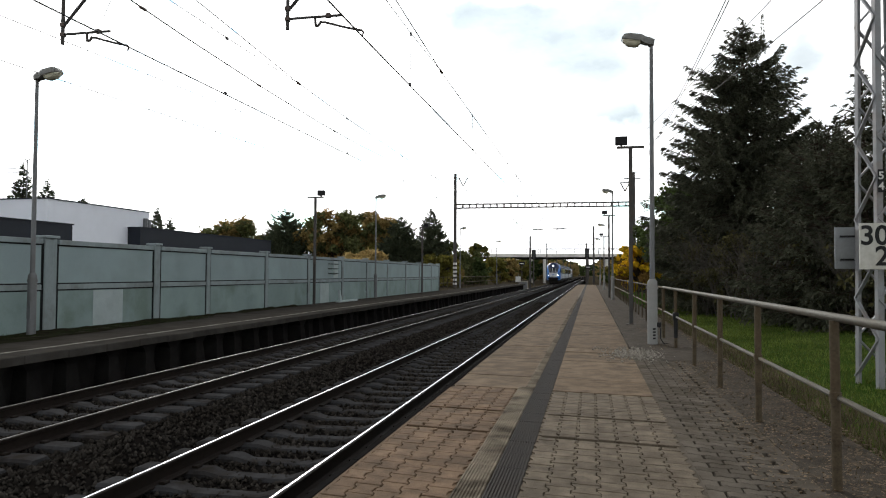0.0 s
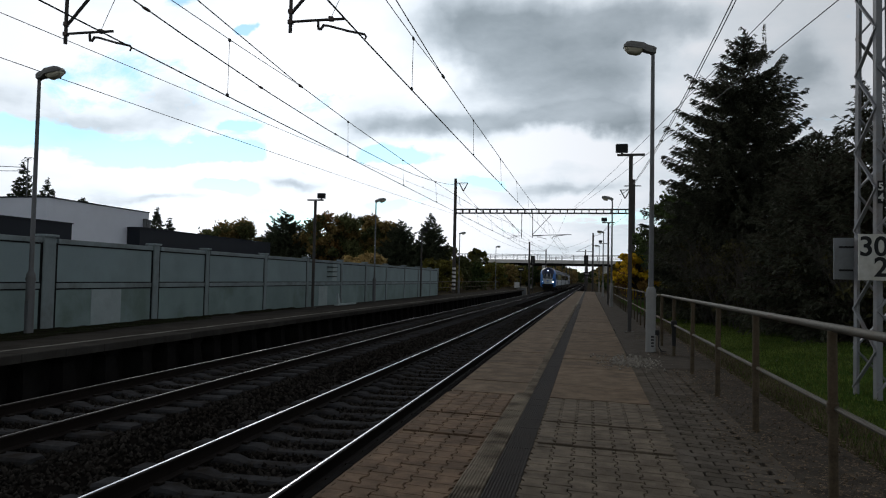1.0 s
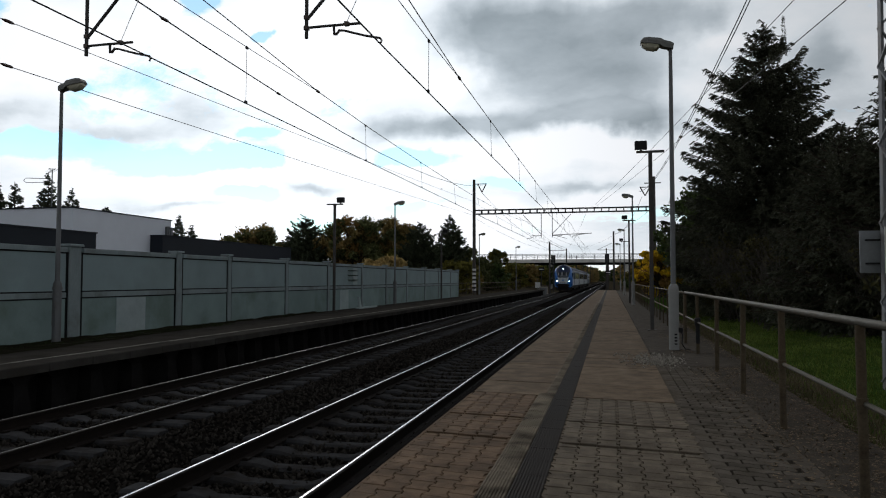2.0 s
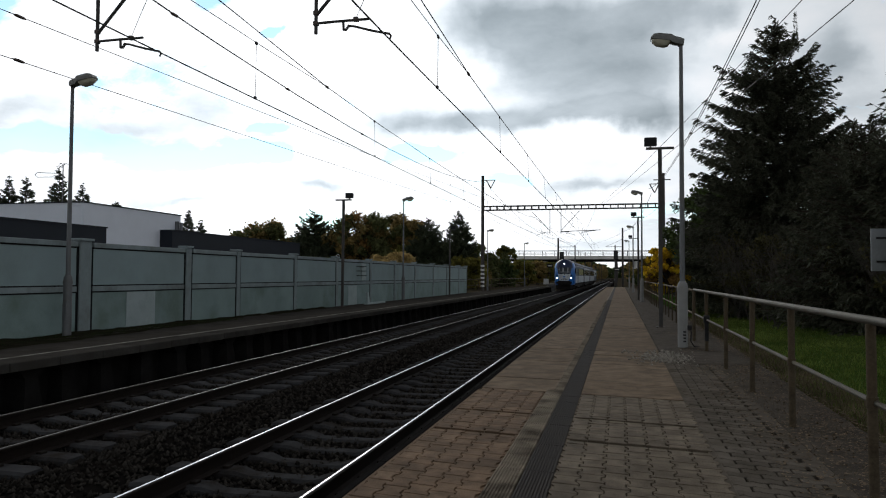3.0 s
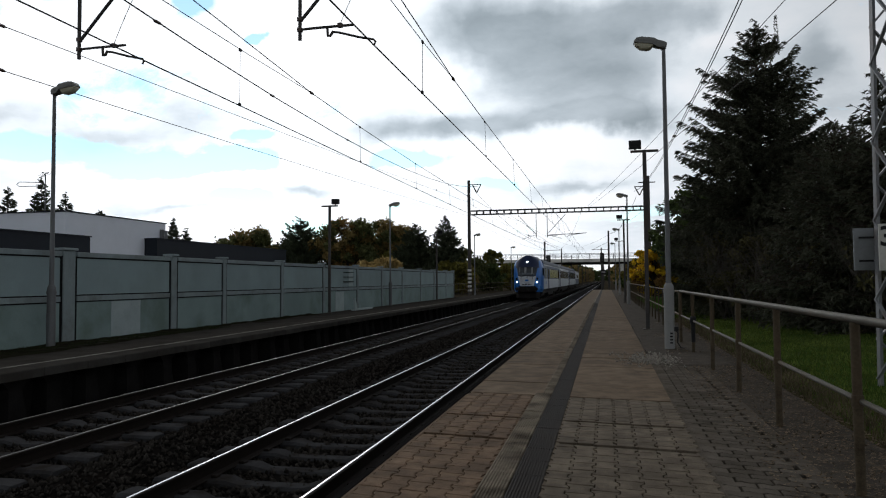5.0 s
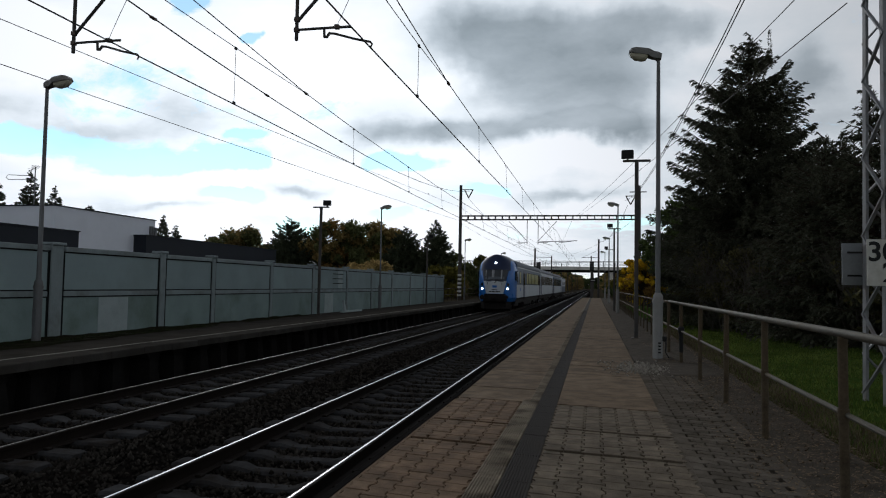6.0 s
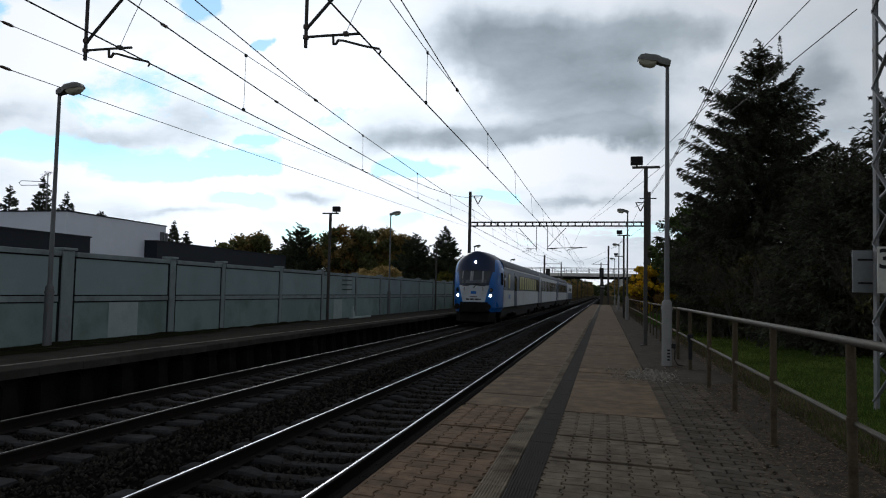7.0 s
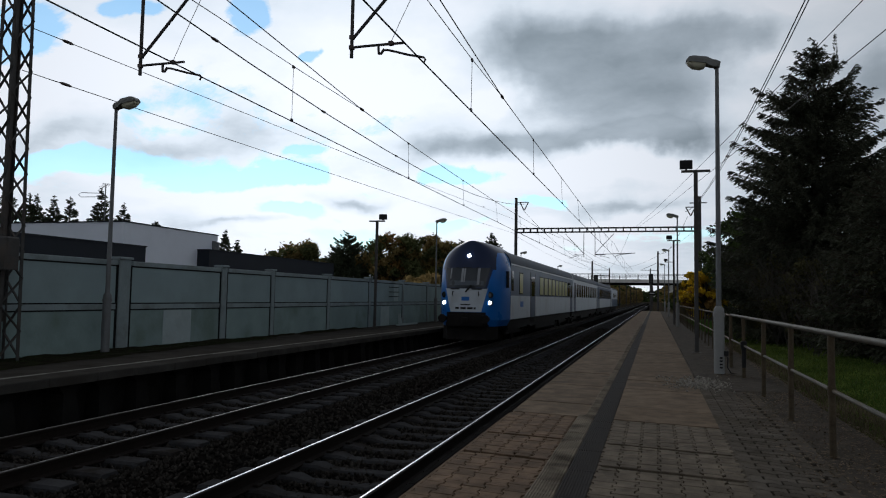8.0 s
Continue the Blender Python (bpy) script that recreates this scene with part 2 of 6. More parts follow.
M = dict(
    screen=material("windscreen_glass", (0.028, 0.034, 0.042), 0.08, 0, 0.1, 2, 30, 0.0, spec=0.5),
    lampbase=material("lamp_base", (0.27, 0.27, 0.265), 0.7, 0.0, 0.15, 3, 60, 0.15, stain=(0.22, 0.2, 0.18), stain_scale=3.0),
    scrub=leafy("scrub_leaves", (0.028, 0.03, 0.012), (0.09, 0.082, 0.036), 0.7, 0.1),
    weed=leafy("weed_leaves", (0.016, 0.028, 0.009), (0.03, 0.042, 0.014)),
    raildull=material("rail_dull", (0.14, 0.135, 0.13), 0.42, 1.0, 0.1, 8, 120, 0.02, stretch=(1, 0.05, 1), spec=0.4),
    litter=leafy("leaf_litter", (0.07, 0.05, 0.03), (0.17, 0.125, 0.08)),
    rubble=material("rubble", (0.24, 0.22, 0.19), 0.95, 0, 0.3, 8, 60, 0.4, island=0.6, spec=0),
    verge=material("verge_soil", (0.022, 0.02, 0.014), 0.95, 0, 0.5, 3.0, 50, 0.8, stain=(0.02, 0.03, 0.01), stain_scale=2.0, spec=0),
    soil=material("soil", (0.05, 0.04, 0.03), 0.95, 0, 0.4, 0.5, 30, 0.6, stain=(0.05, 0.06, 0.02), spec=0),
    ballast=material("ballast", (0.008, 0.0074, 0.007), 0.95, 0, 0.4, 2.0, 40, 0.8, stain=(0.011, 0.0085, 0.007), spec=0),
    worn_line=material("worn_line", (0.22, 0.21, 0.19), 0.9, 0, 0.4, 3, 60, 0.3, stain=(0.06, 0.055, 0.05), stain_scale=1.4, stain_amount=0.8, spec=0),
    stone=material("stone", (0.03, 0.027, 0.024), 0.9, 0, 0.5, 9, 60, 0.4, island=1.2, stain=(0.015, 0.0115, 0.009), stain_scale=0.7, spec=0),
    sleeper=material("sleeper_concrete", (0.048, 0.048, 0.05), 0.9, 0, 0.3, 5, 60, 0.4, stain=(0.022, 0.018, 0.015), stain_scale=2.0, stain_amount=0.8, spec=0, spread=True),
    rail=material("rail_rust", (0.016, 0.012, 0.01), 0.8, 0.2, 0.35, 8, 70, 0.3),
    railtop=material("rail_polished", (0.55, 0.55, 0.58), 0.26, 1.0, 0.08, 8, 120, 0.02, stretch=(1, 0.05, 1), spec=0.4),
    paver=material("paver_brown", (0.128, 0.088, 0.056), 0.85, 0, 0.5, 5.0, 110, 0.6, tint=(0.162, 0.108, 0.07), stain=(0.066, 0.048, 0.034), stain_scale=1.6, obj_random=0.24, spec=0.06, spread=True),
    paver_b=material("paver_grey", (0.12, 0.096, 0.07), 0.85, 0, 0.5, 5.0, 110, 0.6, tint=(0.145, 0.118, 0.088), stain=(0.066, 0.055, 0.041), stain_scale=1.5, obj_random=0.2, spec=0.06, spread=True),
    paver_c=material("paver_dark", (0.11, 0.096, 0.08), 0.9, 0, 0.35, 3.0, 90, 0.6, stain=(0.065, 0.054, 0.04), stain_scale=1.3, stain_amount=0.8, obj_random=0.35, spec=0, spread=True),
    joint=material("joint_dirt", (0.02, 0.016, 0.012), 0.95, 0, 0.4, 6, 60, 0.6, spec=0),
    tactile=material("tactile_dark", (0.04, 0.035, 0.032), 0.8, 0, 0.3, 3, 80, 0.4, stain=(0.04, 0.033, 0.027), stain_scale=1.5, spec=0.06, spread=True),
    tactile_l=material("tactile_light", (0.24, 0.205, 0.16), 0.85, 0, 0.4, 3, 80, 0.4, stain=(0.05, 0.042, 0.034), stain_scale=2.2, stain_amount=0.9, spec=0, spread=True),
    concrete=material("concrete", (0.25, 0.235, 0.21), 0.9, 0, 0.25, 3, 60, 0.4, stain=(0.12, 0.11, 0.09), stain_scale=0.9),
    # near-black base: shade under platform lips and bridge deck is put into the colour
    shaded_concrete=material("shaded_concrete", (0.016, 0.0152, 0.0148), 0.9, 0, 0.35, 3, 60, 0.4, stain=(0.018, 0.016, 0.014), spec=0, spread=True),
    asphalt=material("platform_asphalt", (0.05, 0.046, 0.041), 0.9, 0, 0.4, 1.5, 60, 0.4, stain=(0.062, 0.057, 0.05), stain_scale=0.8, spec=0, spread=True),
    white=material("white_paint", (0.6, 0.59, 0.56), 0.7, 0, 0.15, 4, 50, 0.1, stain=(0.3, 0.28, 0.25)),
    wall=material("wall_panel", (0.265, 0.335, 0.345), 0.8, 0, 0.12, 0.7, 40, 0.25, stain=(0.22, 0.275, 0.27), stain_scale=0.6, stain_amount=0.6, obj_random=0.1),
    wall_low=material("wall_panel_low", (0.225, 0.295, 0.29), 0.85, 0, 0.16, 0.9, 40, 0.25, stain=(0.15, 0.2, 0.175), stain_scale=0.8, stain_amount=0.8, obj_random=0.12),
    wallpost=material("wall_post", (0.25, 0.295, 0.305), 0.85, 0, 0.2, 1.5, 40, 0.25, stain=(0.13, 0.13, 0.12), stain_scale=1.4, stretch=(1, 1, 0.3)),
    patch=material("wall_patch", (0.36, 0.42, 0.425), 0.8, 0, 0.14, 2.5, 40, 0.15),
    # black for the painted shadow gaps of the wall, and for its rungs
    seam=material("seam_shade_and_rung", (0.012, 0.013, 0.014), 0.8, 0, 0.2, 5, 40, 0.1),
    galv=material("galvanised", (0.15, 0.155, 0.16), 0.55, 0.35, 0.2, 3, 60, 0.15, stain=(0.12, 0.105, 0.09), stain_scale=3.0, stretch=(1, 1, 0.3), spec=0.4),
    steel=material("steel_dark", (0.075, 0.072, 0.07), 0.7, 0.3, 0.3, 4, 60, 0.2, stain=(0.11, 0.07, 0.045)),
    mastgrey=material("mast_grey", (0.22, 0.225, 0.235), 0.6, 0.2, 0.2, 3, 60, 0.15, stain=(0.17, 0.12, 0.09), stain_scale=2.5, spec=0.4),
    fence=material("fence_paint", (0.05, 0.039, 0.025), 0.75, 0.1, 0.35, 5, 60, 0.3, tint=(0.088, 0.068, 0.044), stain=(0.065, 0.036, 0.02), stain_scale=3.0),
    fence_top=material("fence_rail", (0.075, 0.068, 0.054), 0.6, 0.2, 0.25, 5, 60, 0.2, stain=(0.09, 0.06, 0.035), stain_scale=2.5),
    lamp=material("lamp_housing", (0.19, 0.19, 0.18), 0.6, 0.1, 0.2, 5, 50, 0.1, spec=0.4),
    lens=glass("lamp_lens", (0.55, 0.52, 0.40), 0.25),
    black=material("black_paint", (0.02, 0.02, 0.021), 0.6, 0, 0.3, 5, 50, 0.1),
    wire=material("wire", (0.045, 0.045, 0.047), 0.6, 0.4, 0.2, 5, 50, 0.0),
    insul=material("insulator", (0.06, 0.035, 0.025), 0.35, 0, 0.2, 5, 50, 0.0, spec=0.4),
    sign=material("sign_plate", (0.5, 0.49, 0.45), 0.6, 0, 0.1, 4, 40, 0.05, stain=(0.3, 0.27, 0.22), stain_scale=3.0, spec=0.4),
    signback=material("sign_back", (0.22, 0.23, 0.24), 0.55, 0.4, 0.15, 4, 40, 0.05),
    render=material("white_render", (0.72, 0.75, 0.82), 0.85, 0, 0.06, 0.6, 30, 0.1),
    cladding=material("dark_cladding", (0.022, 0.026, 0.034), 0.6, 0, 0.2, 0.6, 30, 0.05),
    bridge=material("bridge_concrete", (0.72, 0.7, 0.66), 0.85, 0, 0.15, 0.4, 20, 0.1, stain=(0.42, 0.40, 0.36), stain_scale=0.3),
    blue=material("train_blue", (0.014, 0.145, 0.5), 0.3, 0, 0.12, 0.8, 40, 0.02, stain=(0.02, 0.11, 0.34), stain_scale=1.4, spec=0.4),
    navy=material("train_navy", (0.008, 0.018, 0.06), 0.35, 0, 0.2, 0.8, 40, 0.02, spec=0.4),
    side_blue=material("train_side_blue", (0.055, 0.088, 0.155), 0.4, 0, 0.15, 0.8, 40, 0.02, stain=(0.04, 0.06, 0.1), spec=0.4),
    silver=material("train_white", (0.56, 0.6, 0.64), 0.4, 0, 0.1, 0.8, 40, 0.02, stain=(0.4, 0.4, 0.4), spec=0.4),
    roof=material("train_roof", (0.07, 0.082, 0.108), 0.6, 0, 0.2, 0.8, 40, 0.05, stain=(0.06, 0.055, 0.05)),
    under=material("train_under", (0.018, 0.016, 0.015), 0.8, 0.1, 0.4, 2, 40, 0.2),
    pane=glass("train_glass", (0.012, 0.014, 0.016)),
    pane_y=glass("train_blind", (0.42, 0.40, 0.10), 0.3),
    head=glowing("headlight", (1.0, 0.97, 0.9), 14.0),
    desk=material("cab_desk", (0.11, 0.125, 0.145), 0.7, 0, 0.2, 2, 30, 0.0),
    inside=material("cab_inside", (0.3, 0.31, 0.33), 0.7, 0, 0.2, 2, 30, 0.0),
    grass=material("turf", (0.032, 0.062, 0.012), 0.95, 0, 0.4, 1.2, 25, 0.6, stain=(0.05, 0.045, 0.022), stain_scale=0.5, spec=0),
    blade=leafy("grass_blade", (0.038, 0.066, 0.010), (0.105, 0.135, 0.028), 0.6, 0.35),
    straw=leafy("dry_grass", (0.075, 0.06, 0.035), (0.12, 0.098, 0.06)),
    spruce=leafy("spruce_needles", (0.03, 0.036, 0.022), (0.085, 0.088, 0.06), 0.6, 0.1),
    pine=leafy("pine_needles", (0.036, 0.046, 0.028), (0.085, 0.098, 0.058), 0.65, 0.12),
    hedge=leafy("hedge_leaves", (0.036, 0.055, 0.018), (0.065, 0.088, 0.03)),
    far_green=leafy("far_green_leaves", (0.065, 0.08, 0.03), (0.12, 0.125, 0.05)),
    tan=leafy("tan_leaves", (0.28, 0.2, 0.07), (0.42, 0.31, 0.13)),
    autumn=leafy("autumn_leaves", (0.14, 0.115, 0.045), (0.27, 0.19, 0.07), 0.7, 0.35),
    orange=leafy("orange_leaves", (0.17, 0.1, 0.035), (0.26, 0.155, 0.05)),
    yellow=leafy("yellow_leaves", (0.55, 0.36, 0.02), (0.72, 0.5, 0.03), 0.7, 0.45),
    olive=leafy("olive_leaves", (0.09, 0.095, 0.02), (0.15, 0.13, 0.03)),
    bark=material("bark", (0.05, 0.038, 0.028), 0.95, 0, 0.4, 4, 40, 0.5),
    twig=material("bare_twig", (0.085, 0.076, 0.066), 0.95, 0, 0.3, 4, 40, 0.2),
    gravel=material("platform_dirt", (0.062, 0.052, 0.042), 0.95, 0, 0.55, 5, 60, 1.0, stain=(0.03, 0.028, 0.018), spec=0.06, spread=True),
    edge_c=material("edge_concrete", (0.05, 0.047, 0.043), 0.9, 0, 0.3, 3, 60, 0.4, stain=(0.045, 0.04, 0.033), stain_scale=1.2, obj_random=0.25, spec=0, spread=True),
    slab=material("slab_brown", (0.125, 0.088, 0.056), 0.88, 0, 0.5, 4.0, 70, 0.6, tint=(0.15, 0.11, 0.074), stain=(0.06, 0.047, 0.034), stain_scale=1.3, obj_random=0.2, spec=0.06, spread=True),
)


# ---- mesh building ----
class Geo:
    """Collects vertices and faces."""

    def __init__(self):
        self.v, self.f = [], []

    def add(self, verts, faces):
        n = len(self.v)
        self.v += [tuple(p) for p in verts]
        self.f += [tuple(i + n for i in q) for q in faces]
        return self

    def box(self, x0, x1, y0, y1, z0, z1, c=0.0):
        if c <= 0:
            v = [(x, y, z) for z in (z0, z1) for x, y in ((x0, y0), (x1, y0), (x1, y1), (x0, y1))]
            return self.add(v, [(3, 2, 1, 0), (4, 5, 6, 7), (0, 1, 5, 4), (1, 2, 6, 5), (2, 3, 7, 6), (3, 0, 4, 7)])
        o = [(x0 + c, y0), (x1 - c, y0), (x1, y0 + c), (x1, y1 - c), (x1 - c, y1), (x0 + c, y1), (x0, y1 - c), (x0, y0 + c)]
        i = [(min(max(x, x0 + c), x1 - c), min(max(y, y0 + c), y1 - c)) for x, y in o]
        v = [(x, y, z0) for x, y in o] + [(x, y, z1 - c) for x, y in o] + [(x, y, z1) for x, y in i]
        f = [tuple(range(7, -1, -1))] + [(a + k, a + (k + 1) % 8, a + 8 + (k + 1) % 8, a + 8 + k) for a in (0, 8) for k in range(8)]
        return self.add(v, f + [(16, 18, 20, 22)] + [(16, 17, 18), (18, 19, 20), (20, 21, 22), (22, 23, 16)])

    def tube(self, pts, radii, n=8, caps=True):
        pts = [Vector(p) for p in pts]
        if isinstance(radii, (int, float)):
            radii = [radii] * len(pts)
        rings = []
        for i, p in enumerate(pts):
            d = (pts[min(i + 1, len(pts) - 1)] - pts[max(i - 1, 0)]).normalized()
            a = d.orthogonal().normalized() if abs(d.z) < 0.9 else Vector((1, 0, 0))
            a = (a - d * a.dot(d)).normalized()
            b = d.cross(a)
            rings += [p + radii[i] * (math.cos(k * math.tau / n) * a + math.sin(k * math.tau / n) * b) for k in range(n)]
        f = [(i * n + k, i * n + (k + 1) % n, (i + 1) * n + (k + 1) % n, (i + 1) * n + k) for i in range(len(pts) - 1) for k in range(n)]
        if caps:
            f += [tuple(range(n - 1, -1, -1)), tuple(range((len(pts) - 1) * n, len(pts) * n))]
        return self.add(rings, f)

    def bar(self, a, b, w=0.05, d=None):
        """A square bar from a to b."""
        a, b = Vector(a), Vector(b)
        t = (b - a).normalized()
        s = t.cross(Vector((0, 0, 1)) if abs(t.z) < 0.95 else Vector((0, 1, 0))).normalized() * (w / 2)
        u = t.cross(s).normalized() * ((d or w) / 2)
        v = [p + q for p in (a, b) for q in (s + u, s - u, -s - u, -s + u)]
        return self.add(v, [(3, 2, 1, 0), (4, 5, 6, 7), (0, 1, 5, 4), (1, 2, 6, 5), (2, 3, 7, 6), (3, 0, 4, 7)])

    def loft(self, sections, closed=True, caps=True):
        n = len(sections[0])
        v = [p for s in sections for p in s]
        r = n if closed else n - 1
        f = [(i * n + k, i * n + (k + 1) % n, (i + 1) * n + (k + 1) % n, (i + 1) * n + k) for i in range(len(sections) - 1) for k in range(r)]
        if caps:
            f += [tuple(range(n - 1, -1, -1)), tuple(range((len(sections) - 1) * n, len(sections) * n))]
        return self.add(v, f)

    def mesh(self, name, mat, smooth=False):
        me = bpy.data.meshes.new(name)
        me.from_pydata(self.v, [], self.f)
        me.materials.append(mat)
        if smooth:
            me.polygons.foreach_set("use_smooth", [True] * len(me.polygons))
            me.set_sharp_from_angle(angle=radians(40))
        me.update()
        return me


def mesh_np(name, verts, quads, mat):
    """A mesh from arrays: verts (n, 3), faces (m, k)."""
    me = bpy.data.meshes.new(name)
    k = quads.shape[1]
    me.vertices.add(len(verts)), me.vertices.foreach_set("co", verts.astype(np.float32).ravel())
    me.loops.add(quads.size), me.loops.foreach_set("vertex_index", quads.astype(np.int32).ravel())
    me.polygons.add(len(quads)), me.polygons.foreach_set("loop_start", np.arange(0, quads.size, k, dtype=np.int32))
    me.materials.append(mat)
    me.update(calc_edges=True)
    return me


def thing(name, label, category, group="", m=None, kind=""):
    ob = tagged(new(name), label, category, group, kind)
    ob.empty_display_size = 0.2
    if m:
        ob.matrix_basis = m
    return ob


def part(name, geo, mat, parent, label="", smooth=False, m=None):
    ob = new(name, geo if isinstance(geo, bpy.types.Mesh) else geo.mesh(name, mat, smooth))
    ob.parent = parent
    if m:
        ob.matrix_basis = m
    if label:
        ob["label"] = label
    return ob


def single(name, geo, mat, label, category, group="", kind="", smooth=False, m=None):
    ob = new(name, geo if isinstance(geo, bpy.types.Mesh) else geo.mesh(name, mat, smooth))
    if m:
        ob.matrix_basis = m
    return tagged(ob, label, category, group, kind)


R = random.Random(5)
NR = np.random.default_rng(7)
RAIL = -0.55      # top of the rails
T1, T2 = -3.375, -7.22   # track centres
EDGE, EDGE_L = -1.68, -8.78
WALL_X = -11.95


# ---- ground, tracks, platforms ----
def ground():
    g = Geo()
    # one sheet: cut for the tracks between the platforms, level beyond, rising slightly to the tree row
    xs = [-1500, -400, -120, -60, -30, -13, -9.6, -9.4, -8.0, -3.0, -1.2, -1.0, 2.0, 6, 9, 14, 60, 400, 1500]
    zs = [-0.3, -0.3, -0.3, -0.3, -0.2, -0.08, -0.08, -0.95, -0.95, -0.95, -0.95, -0.08, -0.08, 0.0, 0.1, 0.1, 0, 0, 0]
    ys = [-300, -60, -20, 0, 10, 20, 35, 60, 100, 101, 200, 500, 1500, 3000]
    for y in ys:
        far = y > 100.5
        g.v += [(x, y, -0.95 if far and -14 < x < 3 else z) for x, z in zip(xs, zs)]
    n = len(xs)
    g.f = [(j * n + i, j * n + i + 1, (j + 1) * n + i + 1, (j + 1) * n + i) for j in range(len(ys) - 1) for i in range(n - 1)]
    single("ground", g, M["soil"], "bare brown soil under the railway and around it", "ground", kind="structure")
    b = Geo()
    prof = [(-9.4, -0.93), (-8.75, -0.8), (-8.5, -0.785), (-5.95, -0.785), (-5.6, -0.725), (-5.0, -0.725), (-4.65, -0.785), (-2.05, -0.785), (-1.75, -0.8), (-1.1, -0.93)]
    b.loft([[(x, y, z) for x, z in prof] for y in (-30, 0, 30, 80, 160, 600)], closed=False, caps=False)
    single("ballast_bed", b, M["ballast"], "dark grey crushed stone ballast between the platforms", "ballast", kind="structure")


def stones():
    n = 62000
    y = 2.0 + 52 * NR.random(n) ** 1.8
    x = -8.9 + 7.2 * NR.random(n)
    s = 0.013 + 0.014 * NR.random(n) + 0.0005 * y
    base = np.array([(1, 0, 0), (-1, 0, 0), (0, 1, 0), (0, -1, 0), (0, 0, 1), (0, 0, -1)], float)
    faces = np.array([(0, 2, 4), (2, 1, 4), (1, 3, 4), (3, 0, 4), (2, 0, 5), (1, 2, 5), (3, 1, 5), (0, 3, 5)])
    j = base[None] * (0.7 + 0.9 * NR.random((n, 6, 1))) + 0.3 * NR.standard_normal((n, 6, 3))
    j *= s[:, None, None]
    z = np.interp(x, [-8.9, -8.5, -5.95, -5.6, -5.0, -4.65, -2.05, -1.7], [-0.79, -0.78, -0.78, -0.72, -0.72, -0.78, -0.78, -0.79]) + 0.018 * NR.random(n)
    j += np.stack([x, y, z], 1)[:, None]
    f = (faces[None] + 6 * np.arange(n)[:, None, None]).reshape(-1, 3)
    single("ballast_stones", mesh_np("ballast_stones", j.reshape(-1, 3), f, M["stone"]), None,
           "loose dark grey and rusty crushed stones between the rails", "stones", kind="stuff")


def track(cx, label, bright):
    tr = thing("railway_track", label, "railway track", "railway tracks", kind="structure")
    for sx in (-0.7535, 0.7535):
        x = cx + sx
        prof = [(-0.072, -0.172), (0.072, -0.172), (0.072, -0.16), (0.012, -0.14), (0.009, -0.045), (0.035, -0.035), (0.036, -0.008), (0.028, -0.001),
                (-0.028, -0.001), (-0.036, -0.008), (-0.035, -0.035), (-0.009, -0.045), (-0.012, -0.14), (-0.072, -0.16)]
        g = Geo().loft([[(x + a, y, RAIL + b) for a, b in prof] for y in (-20, 700)])
        rail = part("rail", g, M["rail"], tr)
        w = 0.72 if bright == "railtop" else 0.5
        top = [(a * w, b) for a, b in ((-0.018, -0.002), (0.016, -0.002), (0.013, 0.0), (-0.015, 0.0))]
        part("running_surface", Geo().loft([[(x + a, y, RAIL + 0.0015 + b) for a, b in top] for y in (-20, 700)]), M[bright], rail, "polished bright rail head")
    # one sleeper: flared ends, lower waist
    secs = []
    for u, wd, z in ((-1.3, 0.14, 0), (-1.25, 0.15, 0.012), (-0.5, 0.145, 0.012), (-0.35, 0.115, -0.03), (0.35, 0.115, -0.03), (0.5, 0.145, 0.012), (1.25, 0.15, 0.012), (1.3, 0.14, 0)):
        secs.append([(u, -wd, -0.2), (u, -wd, -0.01 + z), (u, -wd + 0.03, 0.02 + z), (u, wd - 0.03, 0.02 + z), (u, wd, -0.01 + z), (u, wd, -0.2)])
    me = Geo().loft(secs).mesh("sleeper", M["sleeper"])
    k = 0
    while 1.6 + 0.6 * k < 80:
        part("sleeper", me, None, tr, m=pose(cx + R.uniform(-0.015, 0.015), 1.6 + 0.6 * k, RAIL - 0.188, 0, 0, R.uniform(-0.6, 0.6)))
        k += 1
    far = Geo()
    for k2 in range(k, k + 320):
        y = 1.6 + 0.6 * k2
        far.box(cx - 1.3, cx + 1.3, y - 0.13, y + 0.13, RAIL - 0.4, RAIL - 0.18)
    tagged(part("far_sleepers", far, M["sleeper"], tr), kind="stuff")
    clip = Geo().box(-0.13, -0.06, -0.05, 0.05, -0.02, 0.02, 0.008).box(0.06, 0.13, -0.05, 0.05, -0.02, 0.02, 0.008).mesh("rail_clip", M["rail"])
    for k in range(40):
        for sx in (-0.7535, 0.7535):
            part("rail_clip", clip, None, tr, m=pose(cx + sx, 1.6 + 0.6 * k, RAIL - 0.15))


I_SHAPE = [(-0.5, -0.5), (0.5, -0.5), (0.5, -0.34), (0.36, -0.16), (0.36, 0.16), (0.5, 0.34), (0.5, 0.5), (-0.5, 0.5), (-0.5, 0.34), (-0.36, 0.16), (-0.36, -0.16), (-0.5, -0.34)]
WAVE = [(x / 8 - 0.5, 0.13 * math.sin(x * math.pi / 2) - 0.5) for x in range(9)]
WAVE += [(x, y + 1.0) for x, y in reversed(WAVE)]


SKEW = 0.15   # the paving courses run slightly askew of the platform edge


def askew(x, y):
    return y - SKEW * (x + 0.43)


def slant(g, dx=0.0):
    g.v = [(x, y - SKEW * (x + dx), z) for x, y, z in g.v]
    return g


